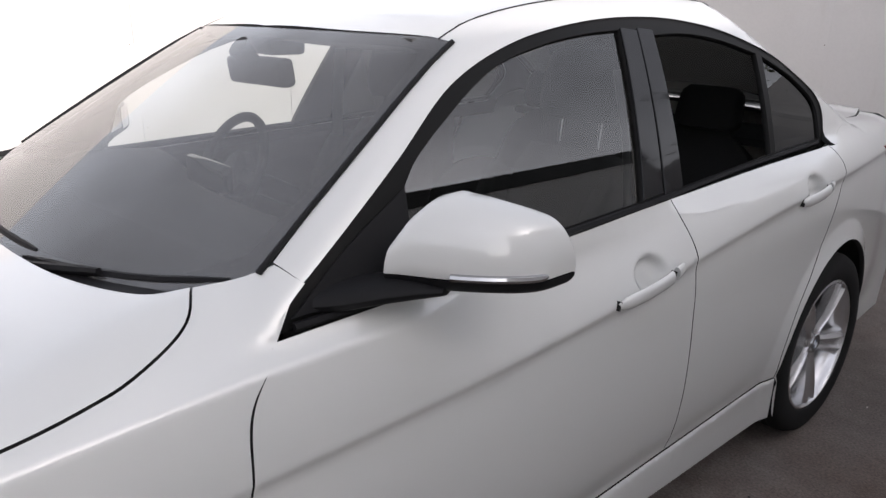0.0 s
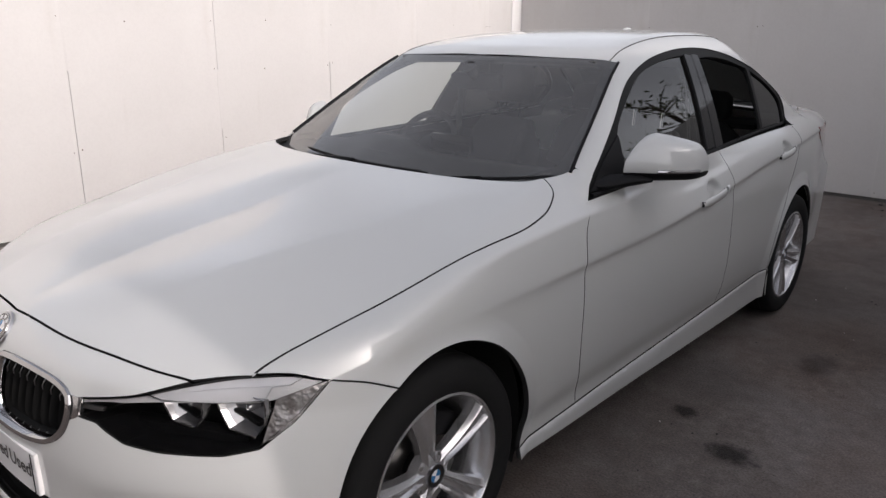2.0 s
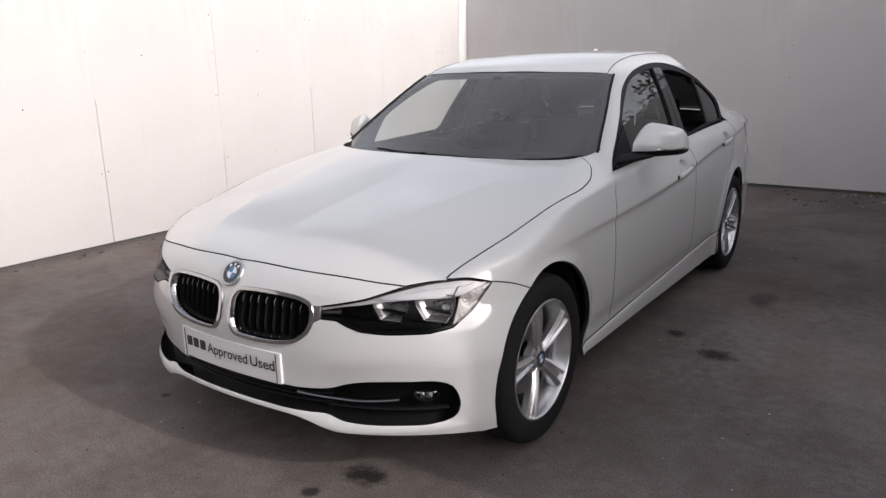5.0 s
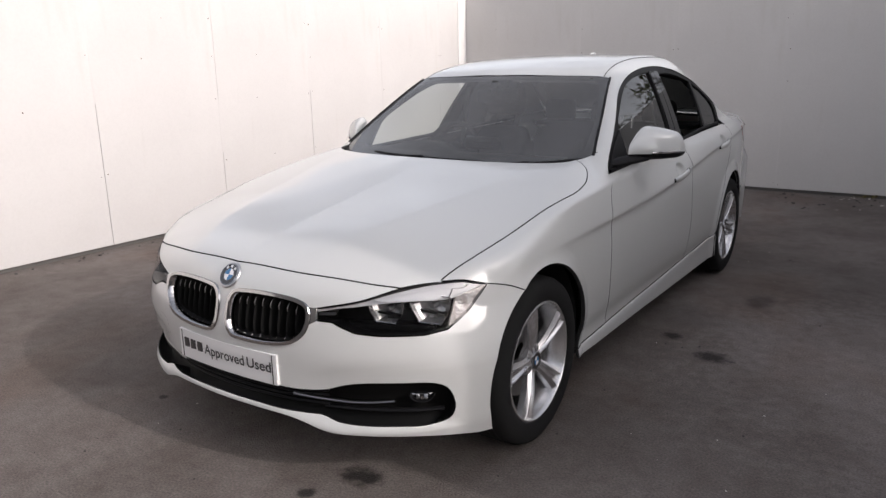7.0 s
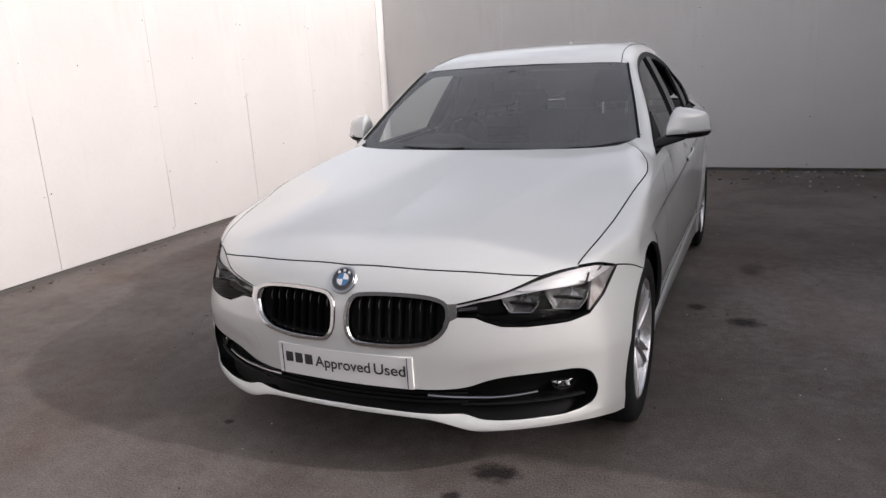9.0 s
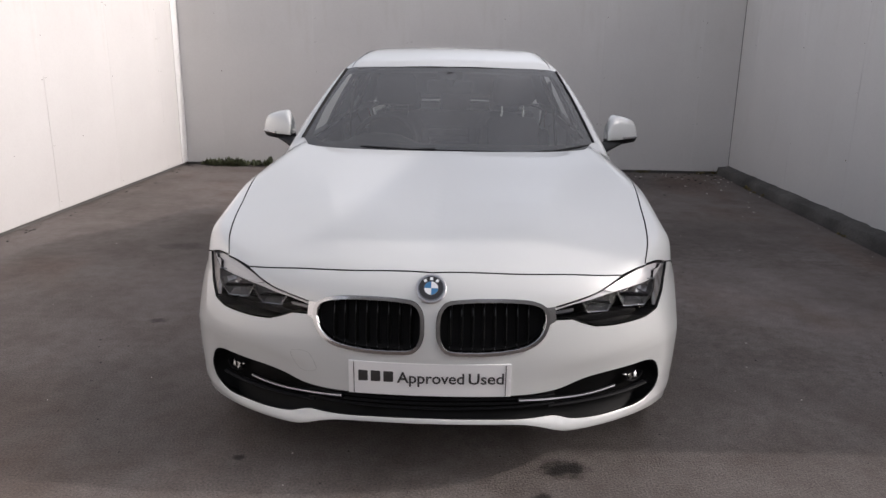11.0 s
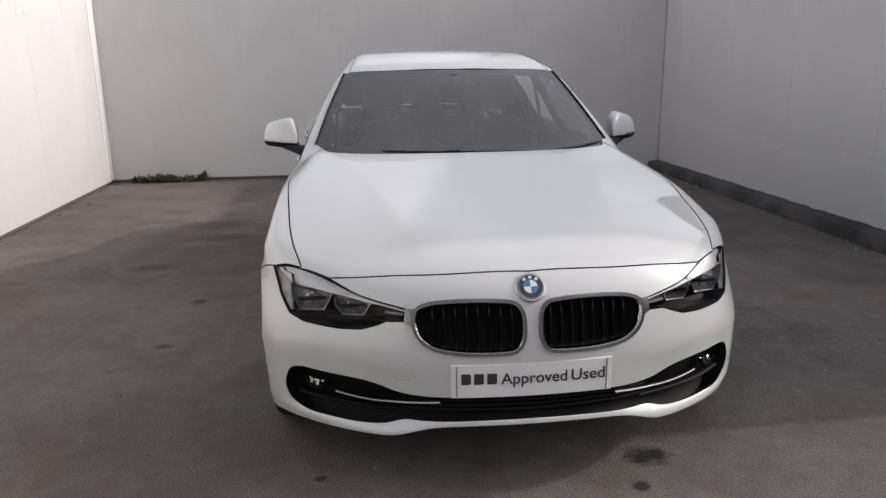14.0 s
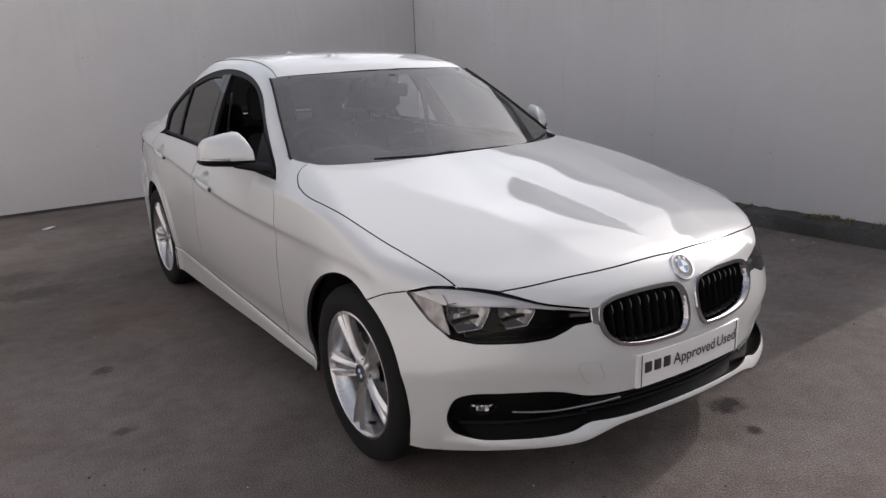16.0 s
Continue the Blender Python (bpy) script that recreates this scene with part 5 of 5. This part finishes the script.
bm = bmesh.new()
fin_rows = []
for y, zt, h in ((2.38, 0.0, 0.004), (2.43, 0.014, 0.014), (2.48, 0.030, 0.018), (2.52, 0.032, 0.016), (2.535, 0.0, 0.013)):
    zr = float(roofline(np.array(y)))
    fin_rows.append([bm.verts.new((x, y, zr - 0.006 + dz)) for x, dz in ((-h - 0.006, 0.0), (-h * 0.35, zt * 0.75), (0, zt + 0.006), (h * 0.35, zt * 0.75), (h + 0.006, 0.0))])
for a, b in zip(fin_rows, fin_rows[1:]):
    for i in range(4):
        bm.faces.new((a[i], b[i], b[i + 1], a[i + 1]))
bmesh.ops.recalc_face_normals(bm, faces=bm.faces[:])
part("aerial_fin", bm, PAINT, car, "white shark-fin aerial")

# tail
TAIL = material("red_lamp", (0.22, 0.012, 0.012), 0.12, 0, 1.0)
for s in (1, -1):
    tail = [on("S", [(3.37, 0.965), (3.52, 0.975), (3.6, 0.9), (3.58, 0.83), (3.46, 0.84)], body, straight=True), on("S", [(3.30, 0.90), (3.20, 0.975)], body)]
    part("tail_lamp", sheet("tail_lamp", body, "side", tail, h=0.03, gap=0, lift=0.004, depth=0.012, mirror=s < 0, mat=TAIL), None, car, "red tail lamp")
bm = bmesh.new()
rows = []
for z in (0.24, 0.35, 0.45, 0.55, 0.65, 0.75, 0.85, 0.93, 1.0, 1.03):
    xs = np.linspace(-0.86, 0.86, 33)
    p = meet(body, np.c_[xs * 0.92, np.full(33, 4.2), np.full(33, z)], [(0, -1, 0)], 1.2)
    rows.append([bm.verts.new(v) for v in p])
for a, b in zip(rows, rows[1:]):
    for i in range(32):
        if all(v.co.y > 3.55 for v in (a[i], a[i + 1], b[i + 1], b[i])):
            bm.faces.new((a[i], a[i + 1], b[i + 1], b[i]))
bmesh.ops.delete(bm, geom=[v for v in bm.verts if not v.link_faces], context="VERTS")
part("rear_bumper", bm, PAINT, car, angle=80)


# ---- inside the car ----
TRIM = relief(material("grey_pillar_trim", (0.05, 0.05, 0.05), 0.85), 250, 0.2, 0.001)
part("headlining", sheet("headlining", cabin, "top", roof, both=True, h=0.09, lift=-0.03, depth=0, gap=-0.02, mat=TRIM), None, car)
pair("pillar_trim", car, cabin, "side", pillar, [dlo], h=0.06, gap=0.004, hole_gap=-0.012, lift=-0.018, depth=0, mat=TRIM)
backlight = [on("T", [(0, 2.55), (0.30, 2.57), (0.56, 2.63), (0.62, 2.88), (0.64, 3.06), (0.58, 3.125), (0.3, 3.19), (0, 3.215)], cabin)]
part("rear_screen", sheet("rear_screen", cabin, "top", backlight, both=True, h=0.08, gap=0, lift=-0.004, depth=0, mat=DARK_GLASS), None, car)

bm = bmesh.new()
prof = [(0.62, 0.90), (0.76, 0.955), (0.92, 0.975), (1.06, 0.965), (1.10, 0.92), (1.09, 0.80), (1.14, 0.70), (1.06, 0.55), (1.0, 0.30)]
rows = []
for x in np.linspace(-0.76, 0.76, 31):
    hump = 0.055 * math.exp(-((x + 0.37) / 0.17) ** 4)
    rows.append([bm.verts.new((x, y + 0.10 * x * x, z + (hump if 0.9 < y < 1.12 and z > 0.9 else 0))) for y, z in prof])
for a, b in zip(rows, rows[1:]):
    for i in range(len(prof) - 1):
        bm.faces.new((a[i], a[i + 1], b[i + 1], b[i]))
dash = part("dashboard", bm, DASH, car, "dark grey dashboard", angle=60)
bm = bmesh.new()
add_box(bm, -0.11, 0.11, 1.03, 1.06, 0.985, 1.055, 0.012)
part("display_screen", bm, BLACK, dash)
for x in (-0.66, -0.08, 0.10, 0.66):
    bm = bmesh.new()
    add_box(bm, x - 0.06, x + 0.06, 1.085 + 0.1 * x * x, 1.11 + 0.1 * x * x, 0.86, 0.905, 0.008)
    part("air_vent", bm, BLACK, dash)

wheel_m = pose(-0.37, 1.27, 0.935, 62, 0, 0)
bm = bmesh.new()
n_big, n_small = 40, 10
vs = [[bm.verts.new(((0.180 + 0.0155 * math.cos(2 * math.pi * j / n_small)) * math.cos(2 * math.pi * i / n_big), (0.180 + 0.0155 * math.cos(2 * math.pi * j / n_small)) * math.sin(2 * math.pi * i / n_big), 0.0155 * math.sin(2 * math.pi * j / n_small))) for j in range(n_small)] for i in range(n_big)]
for i in range(n_big):
    for j in range(n_small):
        bm.faces.new((vs[i][j], vs[(i + 1) % n_big][j], vs[(i + 1) % n_big][(j + 1) % n_small], vs[i][(j + 1) % n_small]))
steer = part("steering_wheel", bm, DASH, car, "black steering wheel", at=wheel_m)
bm = bmesh.new()
lathe(bm, [(0.0, 0.005), (0.05, 0.002), (0.072, -0.012), (0.075, -0.04), (0.04, -0.06)], 28)
part("airbag_cover", bm, DASH, steer)
for a in (0, 180, 270):
    bm = bmesh.new()
    add_box(bm, 0.05, 0.175, -0.022, 0.022, -0.022, -0.006, 0.006)
    part("wheel_spoke", bm, DASH, steer, at=pose(0, 0, 0, 0, 0, a))
bm = bmesh.new()
tube(bm, [(0, 0, -0.05), (0, 0.0, -0.25)], 0.035, 12)
part("column", bm, DASH, steer)


def pad(bm, w, t, h, m, taper=0.0, n=8, round_=0.5):
    """A stuffed cushion: width w, thickness t, height h from its base, about its own frame."""
    rings = []
    for k in range(n + 1):
        u = k / n
        f = (1 - (2 * u - 1) ** 6) ** 0.5 if 0 < k < n else 0.55
        ww, tt = w / 2 * (1 - taper * u) * (0.55 + 0.45 * f), t / 2 * (0.35 + 0.65 * f)
        ring = []
        for j in range(20):
            a = 2 * math.pi * j / 20
            c, q = math.cos(a), math.sin(a)
            ring.append(bm.verts.new(m @ Vector((ww * math.copysign(abs(c) ** round_, c), tt * math.copysign(abs(q) ** round_, q), h * u))))
        rings.append(ring)
    for a, b in zip(rings, rings[1:]):
        for j in range(20):
            bm.faces.new((a[j], a[(j + 1) % 20], b[(j + 1) % 20], b[j]))
    bm.faces.new(rings[0][::-1])
    bm.faces.new(rings[-1])


def build_seat():
    bm = bmesh.new()
    pad(bm, 0.50, 0.17, 0.52, pose(0, -0.02, 0.0, 85), 0.05)
    bmesh.ops.translate(bm, verts=bm.verts[:], vec=(0, 0.30, 0))
    seat = part("front_seat", bm, CLOTH, None, "charcoal cloth front seat")
    bm = bmesh.new()
    pad(bm, 0.50, 0.15, 0.62, pose(0, 0.28, 0.02, -18), 0.22)
    part("backrest", bm, CLOTH, seat)
    for s in (-1, 1):
        bm = bmesh.new()
        pad(bm, 0.10, 0.20, 0.50, pose(s * 0.20, 0.245, 0.06, -18), 0.25)
        part("side_bolster", bm, CLOTH, seat)
        bm = bmesh.new()
        tube(bm, [(s * 0.072, 0.47, 0.58), (s * 0.072, 0.49, 0.74)], 0.007, 8)
        part("headrest_post", bm, CHROME, seat)
    bm = bmesh.new()
    pad(bm, 0.285, 0.11, 0.20, pose(0, 0.475, 0.695, -10), 0.10)
    part("headrest", bm, CLOTH, seat)
    return seat


seat_a = build_seat()
seat_b = copy_thing(seat_a, pose(0.40, 1.53, 0.42))
seat_a.matrix_basis = pose(-0.37, 1.45, 0.42)
for ob in seat_a.children:
    if ob.name.startswith("headrest_post"):
        ob.data = ob.data.copy()
        ob.data.materials[0] = MATT
seat_a.parent = seat_b.parent = car
bm = bmesh.new()
pad(bm, 1.30, 0.18, 0.50, pose(0, 2.18, 0.44, 85), 0.0)
bmesh.ops.translate(bm, verts=bm.verts[:], vec=(0, 0.45, 0))
bench = part("rear_bench", bm, CLOTH, car, "charcoal rear bench")
bm = bmesh.new()
pad(bm, 1.28, 0.16, 0.60, pose(0, 2.60, 0.44, -22), 0.08)
part("bench_back", bm, CLOTH, bench)
for x in (-0.38, 0.0, 0.38):
    bm = bmesh.new()
    pad(bm, 0.25, 0.10, 0.15, pose(x, 2.77, 1.02, -12), 0.1)
    part("rear_headrest", bm, CLOTH, bench)
bm = bmesh.new()
add_box(bm, -0.62, 0.62, 2.82, 3.20, 0.97, 1.0, 0.01)
part("parcel_shelf", bm, CLOTH, car)
bm = bmesh.new()
add_box(bm, -0.13, 0.13, 1.20, 2.35, 0.35, 0.62, 0.04)
part("centre_console", bm, DASH, car)
bm = bmesh.new()
add_box(bm, -0.75, 0.75, 0.95, 2.6, 0.26, 0.32, 0.01)
part("cabin_floor", bm, DASH, car)
pair("door_top_trim", car, cabin, "side", [on("S", [(0.80, 0.90), (2.85, 0.95), (2.85, 1.028), (1.9, 0.994), (0.80, 0.948)], cabin, straight=True)], h=0.08, gap=0, lift=-0.03, depth=0, mat=DASH)
BELT = material("grey_belt_webbing", (0.10, 0.10, 0.10), 0.8)
# inner mirror and visors
bm = bmesh.new()
add_box(bm, -0.125, 0.125, -0.02, 0.02, -0.035, 0.035, 0.016, 3)
im = part("inner_mirror", bm, DASH, car, at=pose(0, 1.205, 1.265, 8, 0, 6))
bm = bmesh.new()
tube(bm, [(0, -0.01, 0.02), (0, -0.05, 0.07)], [0.018, 0.03], 10)
part("mirror_stalk", bm, DASH, im)
bm = bmesh.new()
add_box(bm, -0.07, 0.07, 1.20, 1.30, 1.305, 1.36, 0.012)
part("sensor_housing", bm, DASH, car)
for s in (1, -1):
    bm = bmesh.new()
    add_box(bm, s * 0.35 - 0.17, s * 0.35 + 0.17, 1.28, 1.44, 1.345, 1.36, 0.006)
    part("sun_visor", bm, TRIM, car)
    bm = bmesh.new()
    tube(bm, [(s * 0.62, 1.86, 1.28), (s * 0.66, 1.87, 1.10), (s * 0.70, 1.88, 0.75)], 0.022, 8, 0.3)
    part("seat_belt", bm, BELT, car)


# ---- loose things in the yard ----
LEAF = material("weed_leaf", (0.05, 0.075, 0.03), 0.7)
base(LEAF, noise_color(LEAF, 18, (0.05, 0.062, 0.028), (0.15, 0.165, 0.09), 0.3, 0.7, 2))
DRY = material("dry_moss", (0.14, 0.11, 0.05), 0.9)
base(DRY, noise_color(DRY, 30, (0.06, 0.06, 0.025), (0.22, 0.17, 0.07), 0.3, 0.7, 2))
MOSS = material("yellow_moss", (0.2, 0.18, 0.06), 0.9)
base(MOSS, noise_color(MOSS, 30, (0.09, 0.085, 0.03), (0.28, 0.24, 0.09), 0.3, 0.7, 2))
SCRAP = material("pale_scraps", (0.5, 0.46, 0.42), 0.8)
CRUMB = material("dark_crumbs", (0.05, 0.045, 0.04), 0.9)


def blade(bm, p, size, lean, turn):
    m = Matrix.Translation(p) @ Euler((0, 0, turn)).to_matrix().to_4x4() @ Euler((lean, 0, 0)).to_matrix().to_4x4()
    w = size * random.uniform(0.18, 0.34)
    vs = [bm.verts.new(m @ Vector(q)) for q in ((-w * 0.3, 0, 0), (w * 0.3, 0, 0), (w, 0.1 * size, size * 0.5), (0, 0.25 * size, size), (-w, 0.1 * size, size * 0.5))]
    bm.faces.new(vs)


def weeds(x0, x1, y0, y1, n, size, mat, label, z0=0.0):
    bm = bmesh.new()
    clumps = [(random.uniform(x0, x1), random.uniform(y0, y1), random.uniform(0.4, 1.0)) for _ in range(max(4, n // 40))]
    for _ in range(n):
        cx, cy, k = random.choice(clumps)
        p = (min(max(random.gauss(cx, 0.05), x0), x1), min(max(random.gauss(cy, 0.02), y0), y1), z0 + random.uniform(0, 0.03) * k)
        blade(bm, p, size * k * random.uniform(0.5, 1.2), random.uniform(-1.1, 1.1), random.uniform(0, 6.28))
    tagged(part("weeds", bm, mat, smooth=False), label, "weeds", kind="stuff")


random.seed(21)
weeds(-3.40, -2.45, 6.27, 6.36, 420, 0.10, LEAF, "low green weeds growing along the wall's foot")
weeds(0.3, 3.3, 6.31, 6.36, 200, 0.035, DRY, "dry moss and grit along the wall's foot")
weeds(3.265, 3.29, 0.2, 6.3, 420, 0.035, DRY, "yellowish moss along the foot of the kerb")

weeds(3.32, 3.41, 0.05, 0.85, 420, 0.028, MOSS, "yellow-green moss on top of the kerb", 0.125)
weeds(3.30, 3.41, 1.15, 1.5, 120, 0.022, MOSS, "yellow-green moss on top of the kerb", 0.12)


def crumbs(name, n, spot, size, mat, label):
    """Flat bits scattered on the ground."""
    bm = bmesh.new()
    for _ in range(n):
        x, y = spot()
        r = size * random.uniform(0.4, 1.3)
        k = random.randint(4, 6)
        a0 = random.uniform(0, 6)
        top = [bm.verts.new((x + r * random.uniform(0.6, 1.1) * math.cos(a0 + 6.283 * i / k), y + r * random.uniform(0.5, 1.0) * math.sin(a0 + 6.283 * i / k), 0.001 + r * random.uniform(0.2, 0.5))) for i in range(k)]
        low = [bm.verts.new((v.co.x, v.co.y, 0.0)) for v in top]
        bm.faces.new(top)
        for i in range(k):
            bm.faces.new((low[i], low[(i + 1) % k], top[(i + 1) % k], top[i]))
    bmesh.ops.recalc_face_normals(bm, faces=bm.faces[:])
    tagged(part(name, bm, mat, smooth=False), label, "litter", kind="stuff")


crumbs("pale_grit", 46, lambda: (random.uniform(1.2, 3.25), 6.4 - abs(random.gauss(0, 0.55))), 0.014, SCRAP, "pale grit and scraps lying on the asphalt")
crumbs("pale_grit", 26, lambda: (3.3 - abs(random.gauss(0, 0.25)), random.uniform(0.4, 6.2)), 0.011, SCRAP, "pale grit beside the kerb")
crumbs("dark_grit", 70, lambda: (random.uniform(0.6, 3.25), 6.4 - abs(random.gauss(0, 0.5))), 0.015, CRUMB, "dark crumbs of soil on the asphalt")
crumbs("dark_grit", 50, lambda: (-3.5 + abs(random.gauss(0, 0.06)), random.uniform(-1, 6.3)), 0.014, CRUMB, "dark crumbs of soil beside the wall")
crumbs("loose_chippings", 120, lambda: (random.uniform(-2.2, 2.4), random.uniform(-2.0, 3.5)), 0.0055, CRUMB, "small dark chippings on the asphalt")
crumbs("loose_chippings", 70, lambda: (random.uniform(-2.6, 2.6), random.uniform(-1.6, 5.0)), 0.004, SCRAP, "small pale chippings on the asphalt")

bm = bmesh.new()
bmesh.ops.create_grid(bm, x_segments=6, y_segments=3, size=0.5, matrix=Matrix.Diagonal((0.11, 0.05, 1, 1)))
for v in bm.verts:
    v.co.z = 0.004 + 0.006 * (1 + math.sin(40 * v.co.x + 25 * v.co.y))
paper = part("paper_scrap", bm, material("white_paper", (0.62, 0.60, 0.58), 0.8), at=pose(-1.345, 5.44, 0.0, 0, 0, 8))
sol = paper.modifiers.new("thickness", "SOLIDIFY")
sol.thickness = 0.002
tagged(paper, "crumpled strip of white paper on the asphalt", "paper")

# slender trees that stand over the far wall; the car's windows mirror them
BARK = relief(material("bark", (0.07, 0.055, 0.045), 0.9), 40, 0.6, 0.01)


def build_tree(seed):
    tree = empty("tree", pose(0, 0, 0), "slender leafy tree standing behind the white wall", "tree", "trees behind the wall")
    random.seed(seed)
    bm = bmesh.new()
    tube(bm, [(0, 0, 0), (0.05, 0.02, 1.2), (0.02, -0.03, 2.4), (0.08, 0.0, 3.1), (0.05, 0.05, 3.8)], [0.08, 0.07, 0.055, 0.038, 0.012], 8)
    ends = []
    for k in range(12):
        z = random.uniform(2.75, 3.55)
        a = random.uniform(0, 6.28)
        l = random.uniform(0.55, 1.05)
        p = [(0.05, 0, z), (0.05 + 0.5 * l * math.cos(a), 0.5 * l * math.sin(a), z + 0.22 * l), (0.05 + l * math.cos(a), l * math.sin(a), z + 0.30 * l)]
        tube(bm, p, [0.018, 0.011, 0.004], 5)
        ends += [Vector(p[1]).lerp(Vector(p[2]), random.uniform(-0.3, 1.1)) for _ in range(13)]
    part("trunk", bm, BARK, tree)
    bm = bmesh.new()
    for e in ends:
        for _ in range(random.choice((1, 1, 2))):
            q = e + Vector((random.gauss(0, 0.09), random.gauss(0, 0.09), random.gauss(0, 0.08)))
            blade(bm, q, random.uniform(0.07, 0.14), random.uniform(0.6, 2.6), random.uniform(0, 6.28))
    part("crown", bm, LEAF, tree, "crown of small dark leaves", smooth=False)
    return tree


build_tree(8).matrix_world = pose(3.05, 8.3, 0)
build_tree(13).matrix_world = pose(1.75, 8.4, -0.1, 0, 0, 130)
